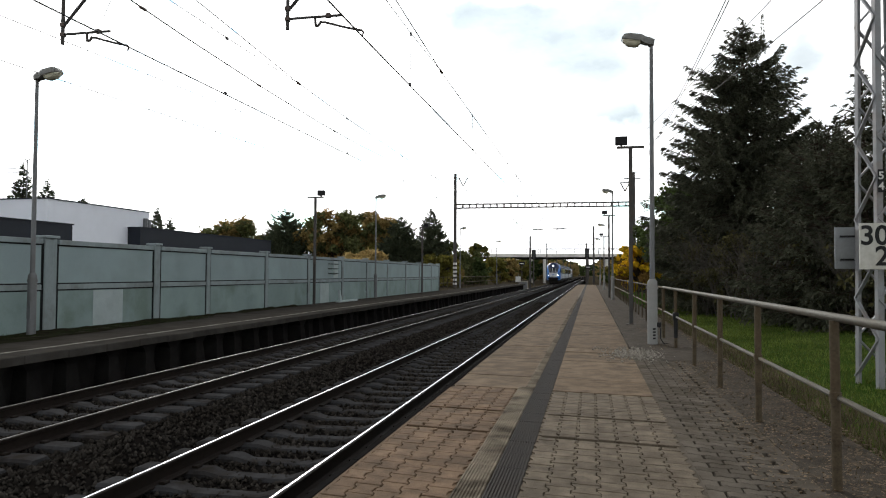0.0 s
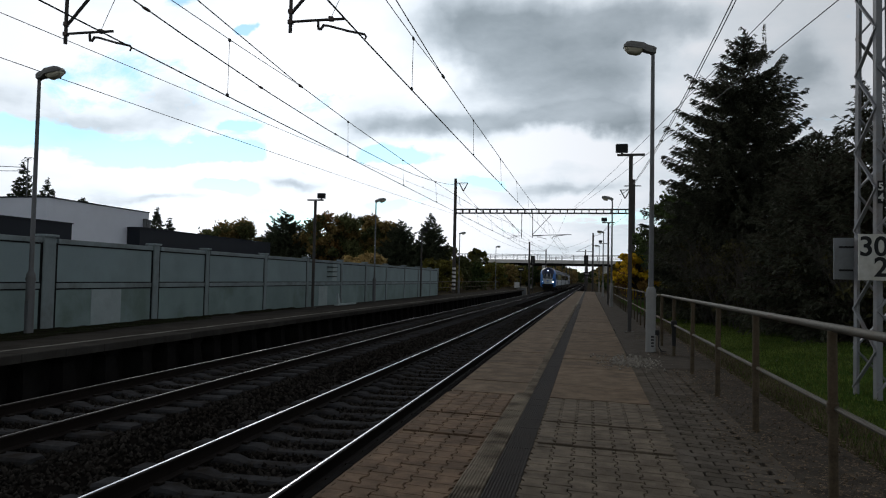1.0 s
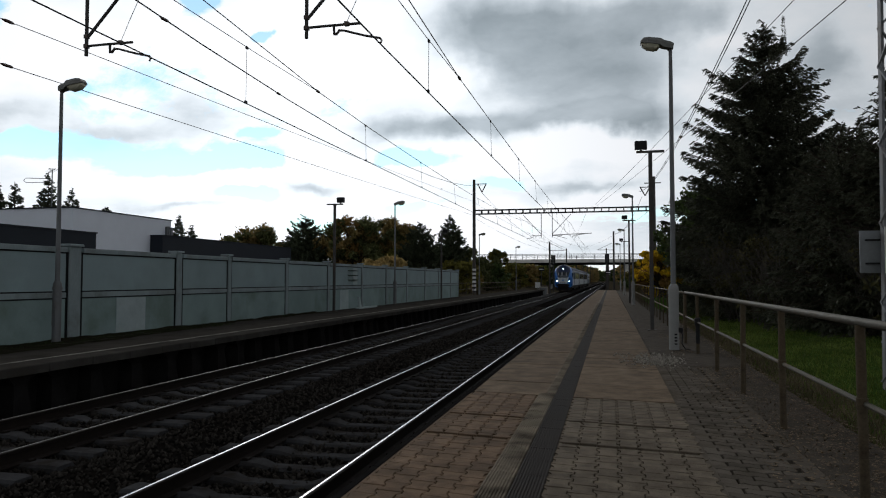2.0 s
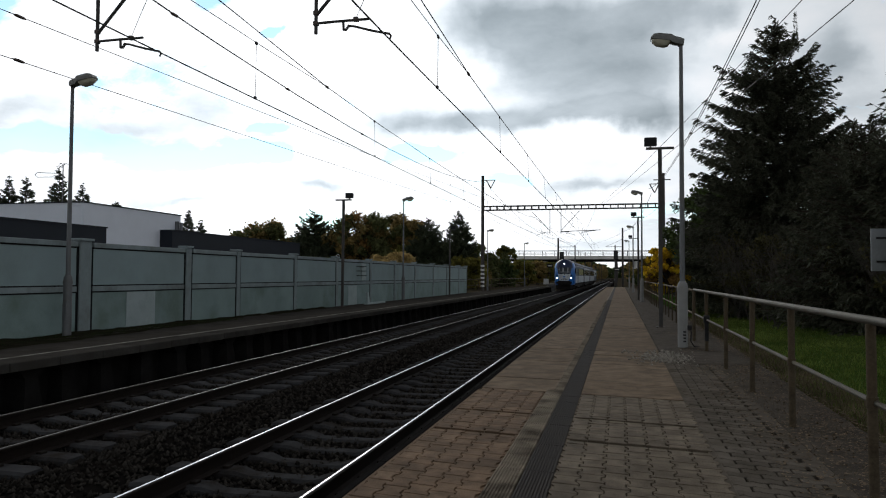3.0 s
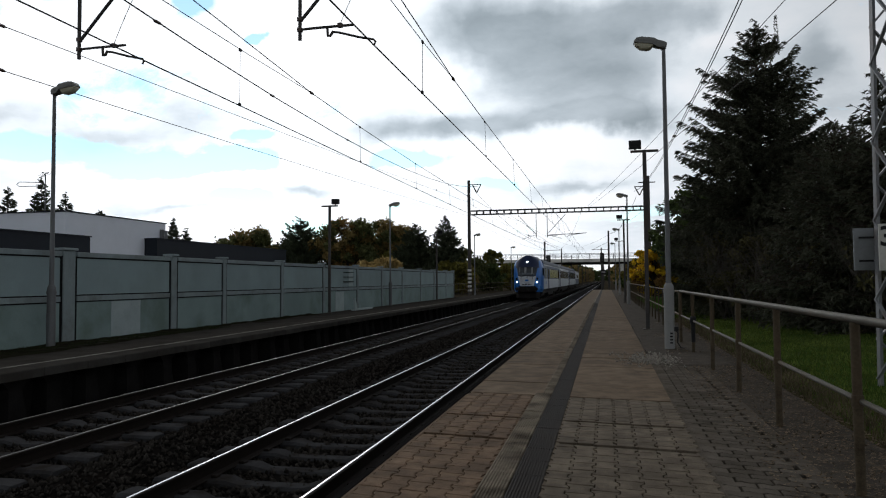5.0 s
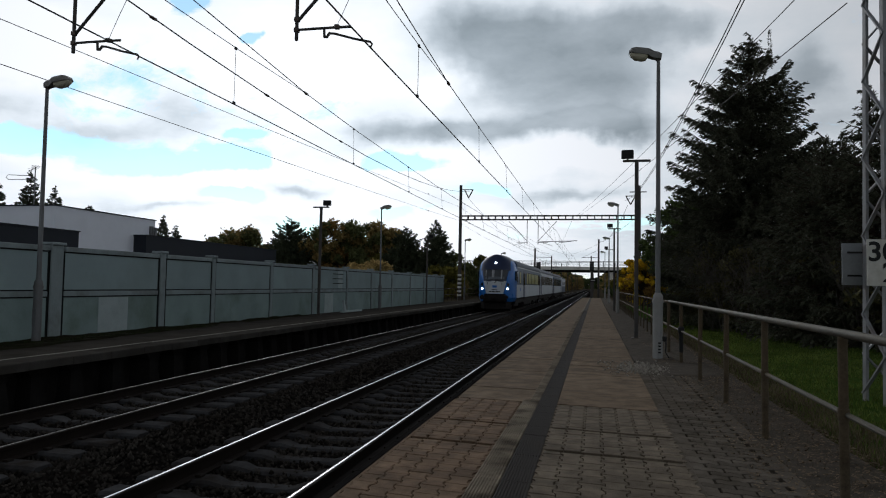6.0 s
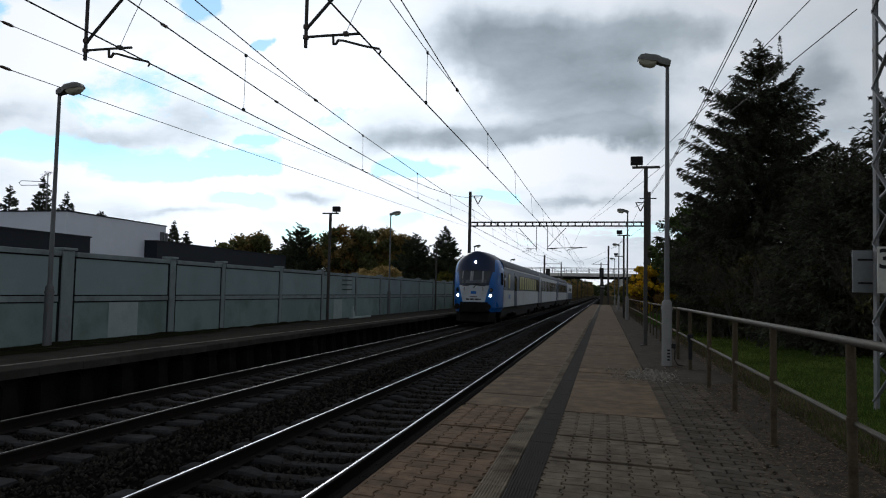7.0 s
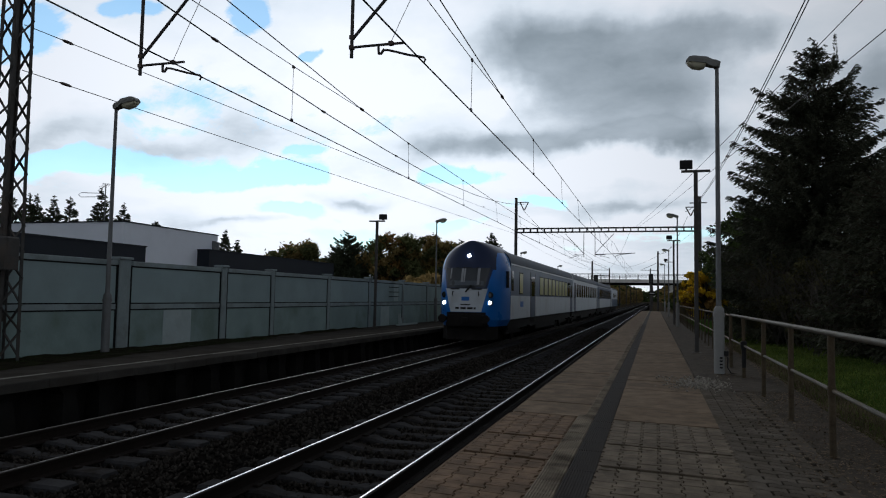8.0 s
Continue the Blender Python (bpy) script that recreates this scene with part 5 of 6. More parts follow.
def crown_points(r, n, blobs):
    out = []
    w = np.array([b[3] ** 2.2 for b in blobs])
    idx = r.choice(len(blobs), n, p=w / w.sum())
    d = r.standard_normal((n, 3))
    d /= np.linalg.norm(d, axis=1)[:, None]
    rad = r.random(n) ** 0.45
    B = np.array(blobs)[idx]
    return B[:, :3] + d * (B[:, 3] * rad)[:, None] * np.array([1, 1, 0.7]) + r.normal(0, 0.06, (n, 3)) * B[:, 3:4] * 3


def put_broadleaf(seed, x, y, h, radius, label, mats, n=9000, leaf=0.16, name="tree", low=0.25, group="", z=0.0, cat="tree"):
    r = np.random.default_rng(seed)
    t = thing(name, label, cat, group, pose(x, y, z))
    g = Geo().tube([(0, 0, -0.4), (0.1, 0, h * 0.35), (0, 0.1, h * 0.8)], [h * 0.022, h * 0.016, 0.03], 8)
    tk = part("trunk", g, M["bark"], t, "", True)
    limb = Geo()
    blobs = []
    for k in range(90):
        a, u = r.random() * 6.283, r.random()
        zc = h * (low + (0.92 - low) * u)
        rr = radius * (0.1 + 0.95 * r.random() ** 0.7) * math.sin(math.pi * (0.18 + 0.72 * u)) ** 0.6
        p = (rr * math.cos(a), rr * math.sin(a), zc)
        blobs.append((*p, radius * (0.08 + 0.17 * r.random())))
        limb.tube([(0, 0, zc * 0.55), (p[0] * 0.5, p[1] * 0.5, zc * 0.82), p], [0.06, 0.035, 0.01], 5, caps=False)
    tagged(part("branchwork", limb, M["bark"], tk), kind="stuff")
    for i, mat in enumerate(mats):
        pts = crown_points(r, n // len(mats), blobs[i::len(mats)] if len(mats) > 1 else blobs)
        v, q = leaf_cards(pts, leaf)
        part("crown", mesh_np("crown", v, q, M[mat]), None, t)
    return t


def bare_shrub(seed, x, y, h, label, group="bare shrubs", spread=0.5):
    r = random.Random(seed)
    g = Geo()
    def grow(p, d, ln, rad, depth):
        e = p + d * ln
        m = p.lerp(e, 0.5) + Vector((r.uniform(-1, 1), r.uniform(-1, 1), 0)) * ln * 0.05
        g.tube([p, m, e], [rad, rad * 0.8, rad * 0.6], 4, caps=False)
        if depth:
            for _ in range(r.randint(2, 4)):
                dd = (d + Vector((r.uniform(-1, 1), r.uniform(-1, 1), r.uniform(-0.2, 0.7))) * 0.6).normalized()
                grow(p.lerp(e, r.uniform(0.35, 1.0)), dd, ln * r.uniform(0.5, 0.75), rad * 0.55, depth - 1)
    for _ in range(7):
        grow(Vector((r.uniform(-0.25, 0.25), r.uniform(-0.25, 0.25), -0.1)), Vector((r.uniform(-spread, spread), r.uniform(-spread, spread), 1)).normalized(), h * r.uniform(0.4, 0.6), 0.014, 3)
    return single("bare_shrub", g, M["twig"], label, "shrub", group, m=pose(x, y, 0.05))


def blades(name, n, area, hgt, mat, label):
    x = area[0] + (area[1] - area[0]) * NR.random(n)
    y = area[2] + (area[3] - area[2]) * NR.random(n) ** 1.4
    hh = hgt * (0.5 + NR.random(n))
    a = NR.random(n) * 6.283
    w = 0.005 + 0.0005 * y
    lx, ly = NR.normal(0, 0.35, n) * hh, NR.normal(0, 0.35, n) * hh
    z = np.interp(x, [-14, 1.5, 2.0, 6, 9, 14], [-0.1, -0.1, -0.1, -0.02, 0.08, 0.1])
    v = np.stack([np.stack([x - w * np.cos(a), y - w * np.sin(a), z], 1), np.stack([x + w * np.cos(a), y + w * np.sin(a), z], 1), np.stack([x + lx, y + ly, z + hh], 1)], 1)
    return single(name, mesh_np(name, v.reshape(-1, 3), np.arange(3 * n).reshape(n, 3), M[mat]), None, label, "grass", kind="stuff")


def block_building(name, label, x0, x1, y0, y1, z1, mat, rim=0.25):
    b = thing(name, label, "building", "buildings behind the wall")
    part("wall", Geo().box(x0, x1, y0, y1, -0.4, z1), M[mat], b)
    part("parapet", Geo().box(x0 - 0.06, x1 + 0.06, y0 - 0.06, y1 + 0.06, z1, z1 + 0.07), M["cladding"], b, "dark metal parapet")
    return b


def bridge():
    b = thing("road_bridge", "pale concrete road bridge over the tracks on slim pillars", "bridge")
    Y = 190
    deck = part("deck", Geo().box(-80, 80, Y - 4.5, Y + 4.5, 5.7, 6.55, 0.1), M["bridge"], b)
    part("girder", Geo().box(-80, 80, Y - 3.6, Y + 3.6, 5.2, 5.7), M["shaded_concrete"], b)
    for s in (-4.4, 4.4):
        rail = part("bridge_railing", Geo().bar((-80, Y + s, 7.85), (80, Y + s, 7.85), 0.12).bar((-80, Y + s, 7.2), (80, Y + s, 7.2), 0.08), M["galv"], deck)
        for k in range(54):
            part("railing_post", Geo().bar((-79 + 3 * k, Y + s, 6.5), (-79 + 3 * k, Y + s, 7.85), 0.12), M["galv"], rail)
    for x in (-30, -18.5, -15.0, -11.5, 4.0, 7.5, 24):
        for s in (-3, 3):
            part("pillar", Geo().tube([(x, Y + s, -1), (x, Y + s, 5.25)], 0.42, 12), M["bridge"], b, "", True)


def signal(x, y, z, h):
    s = thing("railway_signal", "black railway signal head on a slim post", "signal", "railway signals", pose(x, y, z))
    part("post", Geo().tube([(0, 0, 0), (0, 0, h)], 0.09, 8), M["steel"], s, "", True)
    hd = part("signal_head", Geo().box(-0.35, 0.35, -0.1, 0.1, h - 1.5, h, 0.06), M["black"], s)
    for k in range(3):
        part("signal_lens", Geo().tube([(0, -0.1, h - 0.35 - 0.42 * k), (0, -0.16, h - 0.35 - 0.42 * k)], 0.12, 12), M["pane"], hd, "", True)


def letters(text, size, mat, parent, m):
    cu = bpy.data.curves.new("lettering", "FONT")
    cu.body, cu.size, cu.align_x, cu.align_y, cu.extrude = text, size, "CENTER", "CENTER", 0.002
    cu.offset = size * 0.018
    cu.materials.append(M[mat])
    ob = new("lettering", cu)
    ob.parent = parent
    ob.matrix_basis = m
    return ob


# ---- the place ----
ground()
stones()
track(T1, "ballasted track with rusty rails and concrete sleepers beside the paved platform", "railtop")
track(T2, "ballasted track with rusty rails and concrete sleepers beside the old platform", "raildull")
PLATFORM = platform_right()
platform_left()
sound_wall()
fence_run(FENCE_X, FENCE_Y, 1.07, 0.572, "brown steel tube railing along the platform")
small_fence(1.55, 16.6, 60.0)
small_fence(-11.9, 57.2, 98.0)

lamp_post(1.17, 14.55, 5.82, 180, 1.2, "grey steel street lamp with a thick pale base", "platform lamps", "lampbase", 0.095)
lamp_post(1.17, 40.2, 5.75, 180, 1.2, "grey steel street lamp with a thick pale base", "platform lamps", "lampbase")
lamp_post(1.17, 65.4, 5.6, 180, 1.2, "grey steel street lamp with a thick pale base", "platform lamps", "lampbase")
lamp_post(1.17, 91, 5.6, 180, 1.2, "grey steel street lamp with a thick pale base", "platform lamps", "lampbase")
lamp_post(-11.5, 13.25, 5.4, 0, 1.25, "grey steel street lamp before the panel wall", "wall lamps")
lamp_post(-11.55, 38.3, 5.45, 0, 1.25, "grey steel street lamp before the panel wall", "wall lamps")
lamp_post(-11.7, 65.4, 5.4, 0, 1.25, "grey steel street lamp beside the striped mast", "wall lamps")
lamp_post(-11.7, 92, 5.4, 0, 1.25, "grey steel street lamp at the platform end", "wall lamps")
cbl = thing("lamp_cable", "black cable loop and label beside the lamp foot", "cable", m=pose(1.17, 14.55, 0))
part("cable", Geo().tube([(0.1, -0.02, 0.35), (0.15, -0.04, 0.3), (0.14, -0.03, 0.12), (0.2, -0.05, 0.02), (0.3, -0.06, 0.01)], 0.012, 6), M["black"], cbl, "", True)
part("junction_box", Geo().box(0.08, 0.16, -0.06, 0.02, 0.33, 0.42, 0.01), M["black"], cbl)
for k in range(4):
    part("label_bar", Geo().box(0.0, 0.05, -0.103, -0.094, 0.1 + 0.06 * k, 0.13 + 0.06 * k), M["black"], cbl)
for y in (13.65, 18.2):
    cl = thing("railing_clamp", "black rubber clamp on the railing post", "clamp", "railing clamps", pose(1.5, y, 0))
    part("sleeve", Geo().tube([(0, 0, 0.2), (0, 0, 0.5), (0, 0, 0.56), (0, 0, 0.64), (0, 0, 0.66)], [0.036, 0.036, 0.055, 0.055, 0.036], 10), M["black"], cl, "", True)
flood_post(1.06, 20.0, 4.72, "dark steel pole with a black floodlight", "floodlights", lamp_at=-0.24)
flood_post(1.06, 43.0, 4.72, "dark steel pole with a black floodlight", "floodlights", lamp_at=-0.24)
flood_post(1.2, 66.8, 4.72, "dark steel pole with a black floodlight", "floodlights", lamp_at=-0.24)
flood_post(-11.4, 28.9, 4.5, "dark steel pole with a black floodlight before the wall", "floodlights", lamp_at=0.26)
flood_post(-11.5, 49.3, 4.5, "dark steel pole with a crossbar before the wall", "floodlights", lamp_at=0.26)

lattice(3.626, 10.014, 9.5, 0.5, 0.5, "light grey lattice steel mast carrying signs in the grass", True, 11.3)
lattice(-11.75, 10.8, 9.5, 0.42, 0.5, "dark lattice steel mast with a switch box before the wall", False)
sg = thing("kilometre_sign", "pale plate with black kilometre figures on the mast", "sign", m=pose(3.48, 9.64, 1.69))
part("plate", Geo().box(-0.28, 0.28, -0.012, 0.012, -0.28, 0.28, 0.004), M["sign"], sg)
letters("308", 0.33, "black", sg, pose(-0.03, -0.016, 0.12, 90, 0, 0))
letters("2", 0.33, "black", sg, pose(-0.03, -0.016, -0.13, 90, 0, 0))
bk = thing("kilometre_sign", "grey back of a sign plate with dark clamps on the mast", "sign", m=pose(3.235, 10.27, 1.69))
part("plate", Geo().box(-0.12, 0.12, -0.012, 0.012, -0.27, 0.27, 0.004), M["signback"], bk)
for z in (-0.15, 0.15):
    part("clamp", Geo().box(-0.06, 0.14, -0.03, -0.012, z - 0.012, z + 0.012), M["black"], bk)
mp = thing("mast_number_plate", "small black plate with white mast figures", "sign", m=pose(3.47, 9.69, 2.49))
part("plate", Geo().box(-0.035, 0.035, -0.006, 0.006, -0.14, 0.14, 0.003), M["black"], mp)
letters("5", 0.13, "white", mp, pose(0, -0.009, 0.06, 90, 0, 0))
letters("4", 0.13, "white", mp, pose(0, -0.009, -0.07, 90, 0, 0))
bx = thing("switch_box", "dark steel switch box on the lattice mast", "box", m=pose(-11.42, 10.5, 2.0))
part("housing", Geo().box(-0.2, 0.2, -0.15, 0.15, -0.3, 0.3, 0.03), M["steel"], bx)

gantry_beam(-12.0, 3.7, G1 + 0.15, 8.3, 0.4, "dark steel beam spanning the tracks overhead")
cantilever(-4.565, G1 - 0.05, 8.3, "dark steel drop tube and steady arm above the track")
cantilever(-8.52, G1 - 0.05, 8.3, "dark steel drop tube and steady arm above the track")
gantry_beam(-11.95, 3.65, G2 + 0.15, 7.28, 0.34, "dark steel battened beam across both tracks")
cantilever(-4.98, G2 - 0.05, 7.3, "dark steel drop tube and long register arm above the track", 1, 3.4)
cantilever(-5.95, G2 - 0.05, 7.3, "dark steel drop tube and steady arm above the track", -1)
h_mast(-12.0, G2, 10.4, "dark steel mast with black and white warning bands", True)
mast = h_mast(3.67, G2, 10.2, "dark steel mast holding the beam")
part("crossarm", Geo().bar((-0.8, 0, 9.65), (0.6, 0, 9.65), 0.08), M["steel"], mast)
v_bracket(-12.0, G2, 10.0, 1)
v_bracket(3.67, G2, 9.3, -1)
h_mast(-9.4, G3, 7.4, "dark steel line mast beside the track")
h_mast(0.5, G3, 8.9, "dark steel line mast beside the track")
for x, s in ((-9.4, 1), (0.5, -1)):
    c3 = thing("bracket_arm", "slim steel arm holding the overhead wire", "bracket", "wire brackets", pose(x, G3, 0))
    part("arm", Geo().bar((0, 0, 6.0), (2.6 * s, 0, 6.0), 0.07), M["steel"], c3)
    part("stay", Geo().bar((0, 0, 7.2), (2.4 * s, 0, 6.05), 0.04), M["steel"], c3)
for k in range(1, 7):
    for x, s in ((-9.7, 1), (-0.9, -1)):
        h_mast(x, G3 + 50 * k, 8.4, "dark steel line mast far along the track")
overhead(T1, "nearer track", [(G1, 6.26), (16.3, 6.0), (20.8, 5.965), (27.4, 5.935), (36, 5.9), (48, 5.95), (58, 6.08), (G2, 6.26)],
         [(4.4, 6.02), (7.4, 5.96), (11.4, 5.945), (13.4, 5.945), (16.3, 6.0)])
overhead(T2, "farther track", [(G1, 6.53), (17.1, 6.12), (21.3, 6.01), (27.7, 5.93), (36, 5.88), (48, 5.95), (58, 6.2), (G2, 6.53)],
         [(3.7, 6.16), (7.0, 6.11), (10.0, 6.1), (13.8, 6.09), (17.1, 6.12)])


def feeder(ys, x_at, z_at):
    return [(x_at(y), y, z_at(y)) for y in ys]


STEPS = [-44, -30, -15, 0, 5, 10, 15, 20, 25, 30, 36, 42, 48, 54, 60, 64.5]
wire("feeder_cable", feeder(STEPS, lambda y: -9.0 - 0.0404 * (y - 10), lambda y: 6.74 + 0.0016 * (y - 20.5) ** 2), 0.016, "thick dark feeder cable with clamps", "overhead wires",
     [(-9.13, 13.4, 6.82), (-9.37, 19.3, 6.74), (-9.66, 26.4, 6.80)])
for z0, z1 in ((6.55, 8.4), (5.64, 7.15)):
    wire("side_wire", sag((-11.9, G1 + 0.7, z0), (-12.0, G2, z1), 0.05), 0.009, "thin dark wire between the masts", "overhead wires", [(-11.9, 12.2, z0 + 0.03), (-11.98, 51.5, z1 - 0.42)])
for dx in (0, 0.06):
    wire("feeder_cable", feeder(STEPS, lambda y: 2.45 + dx, lambda y: 6.36 + 0.00123 * (y - 19) ** 2), 0.011, "twin dark feeder cable along the platform", "overhead wires", [(2.45 + dx, 18.8, 6.36), (2.45 + dx, 27, 6.44)])
wire("cross_wire", sag((3.3, G1, 6.0), (-1.55, G2 - 0.05, 7.65), 0.15), 0.008, "thin stay wire from mast to beam", "overhead wires")
wire("cross_wire", sag((3.25, G1, 5.18), (-1.31, G2 - 0.05, 7.65), 0.1), 0.008, "thin stay wire from mast to beam", "overhead wires")
wire("feeder_cable", sag((-11.28, G2, 9.2), (-9.4, G3, 7.2), 1.0), 0.016, "thick dark feeder cable between the masts", "overhead wires")
wire("feeder_cable", sag((2.7, G2, 8.5), (0.5, G3, 8.7), 1.2), 0.016, "thick dark feeder cable between the masts", "overhead wires")
wire("cross_wire", sag((-11.9, G2, 7.3), (-7.3, G3, 6.6), 0.5), 0.01, "thin stay wire from mast to mast", "overhead wires")
wire("cross_wire", sag((-8.5, G2, 7.3), (-3.5, G3, 6.3), 0.6), 0.01, "thin stay wire from beam to mast", "overhead wires")
wire("cross_wire", sag((-2.0, G2, 7.3), (-6.8, G3, 6.3), 0.6), 0.01, "thin stay wire from beam to mast", "overhead wires")
wire("cross_wire", sag((3.3, G2, 7.3), (-3.3, G3 - 12, 6.0), 0.5), 0.01, "thin stay wire from mast to wire", "overhead wires")
wire("cross_wire", sag((-11.9, G2, 8.3), (-6.9, G2 + 26, 6.0), 0.4), 0.01, "thin stay wire from mast to wire", "overhead wires")
wire("cross_wire", sag((-11.9, G2, 6.9), (-9.4, G3, 6.0), 0.5), 0.01, "thin stay wire from mast to mast", "overhead wires")

block_building("white_hall", "low white rendered hall with a flat roof behind the wall", -46, -32, 38.0, 48.2, 5.72, "render")
block_building("dark_annex", "low black clad annex with a flat roof behind the wall", -31.9, -28, 12, 35.1, 3.9, "cladding")
block_building("dark_annex", "long low black clad annex behind the wall", -33.0, -31.0, 45.7, 67, 4.45, "cladding")
bridge()
signal(-9.0, 118, -0.6, 5.9)
signal(-0.55, 122, -0.6, 6.2)

put_conifer(3, 5.5, 28, 10.45, 3.55, 0.3, "tall dark green spruce with drooping boughs", n_whorl=80, twigs=260, needle=0.085, spikes=[(-0.5, -0.45, 9.3, 10.75), (0.35, -0.2, 9.2, 10.2), (-0.9, 0.3, 8.6, 9.5), (0.9, 0.2, 8.5, 9.3)])
for k, (x, y, h, rr) in enumerate(((6.6, 19.5, 6.2, 1.5), (8.0, 21, 6.6, 1.6), (7.4, 17.0, 6.4, 1.5), (9.0, 18, 7.0, 1.7), (7.2, 24.5, 5.8, 1.6), (9.5, 24, 6.5, 2.0), (10.5, 14.5, 7, 2.0), (9.3, 30, 7, 2.2), (6.15, 21.6, 5.2, 2.6), (6.9, 23.2, 5.4, 2.8), (5.9, 20.2, 4.3, 2.2), (7.3, 19.0, 5.6, 2.4))):
    put_conifer(20 + k, x, y, h, rr, 0.2, "dark young spruce in the row beyond the grass", n_whorl=24, twigs=70, group="spruce row", spikes=[(R.uniform(-0.4, 0.4), R.uniform(-0.4, 0.4), h - 1.2, h + R.uniform(0, 0.5)) for _ in range(3)])
for k, (x, y, h, rr) in enumerate(((4.6, 33, 5.5, 2.0), (4.9, 37, 6.0, 2.2), (5.4, 42, 6.6, 2.4), (6.0, 50, 7, 3.0))):
    put_broadleaf(40 + k, x, y, h, rr, "dense dark green broadleaf tree beside the platform", ["hedge"], 9000, 0.13, low=0.05, group="platform trees")
put_broadleaf(50, 3.1, 50, 3.7, 1.45, "bush with bright yellow and orange autumn leaves", ["yellow", "yellow", "orange", "yellow"], 13000, 0.12, "bush", 0.1, cat="bush")
put_broadleaf(51, 3.5, 62, 3.6, 1.7, "bush with orange and yellow autumn leaves", ["yellow", "orange", "olive"], 6000, 0.16, "bush", 0.1, cat="bush")
for k, (x, y, h, rr) in enumerate(((4.2, 27, 3.0, 1.6), (5.0, 25, 2.8, 1.5), (5.6, 23, 2.6, 1.5), (6.1, 21, 2.4, 1.4), (6.6, 18.6, 2.4, 1.4), (7.2, 16.6, 2.6, 1.5), (3.9, 29.5, 3.2, 1.5), (8.2, 15, 2.8, 1.6))):
    put_broadleaf(240 + k, x, y, h, rr, "scrubby bush with thin olive leaves before the spruces", ["scrub"], 5000, 0.06, "bush", 0.05, "scrub bushes", cat="bush")
for k in range(14):
    bare_shrub(60 + k, 3.7 + 0.27 * k + R.uniform(-0.3, 0.3), 25.5 - 0.75 * k + R.uniform(-0.6, 0.6), R.uniform(2.2, 3.4), "leafless grey-brown shrub before the spruces")
LEFT = [(-42.5, 82, 8.0, 4.2, ["autumn", "far_green"]), (-39.5, 86, 6.6, 3.0, ["far_green"]), (-35.2, 80, 8.5, 3.0, None), (-33.0, 86, 7.2, 3.2, ["far_green"]), (-29.8, 82, 9.2, 3.6, ["far_green", "far_green", "autumn", "orange"]), (-27.6, 86, 9.0, 3.6, ["autumn", "far_green"]),
        (-24.8, 84, 8.2, 3.2, ["autumn", "olive", "far_green"]), (-21.2, 80, 7.6, 2.4, None), (-17.6, 80, 8.4, 1.9, "spruce"), (-23, 92, 6.0, 3.6, ["far_green"]), (-18.5, 92, 5.6, 3.0, ["far_green"]), (-16.2, 106, 6.0, 1.5, ["olive", "far_green"]),
        (-19.5, 62, 3.3, 2.0, ["tan"])]
for k, (x, y, h, rr, mats) in enumerate(LEFT):
    if mats is None or mats == "spruce":
        put_conifer(70 + k, x, y, h, rr * 1.3, 0.5, "dark pine behind the wall", "pine", 44, 170, 0.05, "trees behind the wall", needle=0.15)
    else:
        put_broadleaf(70 + k, x, y, h, rr * 1.2, "large tree in autumn colours behind the wall", mats, 16000, 0.2, low=0.04, group="trees behind the wall")
for k, (x, h, rr) in enumerate(((-66, 11.4, 2.2), (-63.6, 11.9, 2.4), (-61.2, 11.0, 2.0), (-59.4, 10.6, 1.8), (-57.7, 10.6, 1.7), (-56.1, 10.5, 1.7), (-51.6, 11.2, 1.9), (-49.3, 9.5, 1.9), (-46.0, 7.9, 1.5), (-45.0, 7.6, 1.3), (-38.0, 6.9, 0.9), (-37.0, 5.8, 1.2))):
    put_conifer(90 + k, x, 58 + 0.4 * (k % 3), h, rr, 0.5, "dark spruce beyond the hall roof", "pine", 36, 130, 0.2, "trees beyond the hall", needle=0.17)
an = thing("roof_antenna", "thin steel television antenna on the hall roof", "antenna", m=pose(-35.3, 40, 5.79))
part("mast", Geo().tube([(0, 0, 0), (0, 0, 2.7)], 0.035, 8), M["galv"], an)
part("boom", Geo().bar((-0.3, 0, 2.5), (0.25, 0, 2.75), 0.03), M["galv"], an)
for k in range(5):
    part("element", Geo().bar((-0.28 + 0.12 * k, -0.3, 2.52 + 0.05 * k), (-0.28 + 0.12 * k, 0.3, 2.52 + 0.05 * k), 0.02), M["galv"], an)
part("loop_antenna", Geo().tube([(0, 0, 2.0), (-0.5, 0, 2.12), (-2.0, 0, 2.2), (-2.2, 0, 2.05), (-2.0, 0, 1.9), (-0.5, 0, 1.88), (0, 0, 1.96)], 0.022, 6), M["galv"], an)
ch = thing("roof_chimney", "small grey metal flue on the hall roof edge", "chimney", m=pose(-31.9, 47.6, 4.45))
part("flue", Geo().tube([(0, 0, 0), (0, 0, 0.8)], 0.16, 10).tube([(0.34, 0, 0), (0.34, 0, 0.72)], 0.12, 10), M["galv"], ch, "", True)
bd = thing("broken_board", "pale broken boards lying at the foot of the wall", "board", m=pose(-11.35, 33.0, 0))
part("board", Geo().box(-0.1, 0.1, -1.3, 1.3, -0.02, 0.06, 0.01), M["patch"], bd)
part("stump", Geo().loft([[(-0.05, -1.1, 0.0), (0.05, -1.1, 0.0), (0.05, -0.8, 0.0), (-0.05, -0.8, 0.0)], [(-0.05, -1.2, 0.55), (0.05, -1.2, 0.55), (0.05, -1.1, 0.55), (-0.05, -1.1, 0.55)]]), M["patch"], bd)
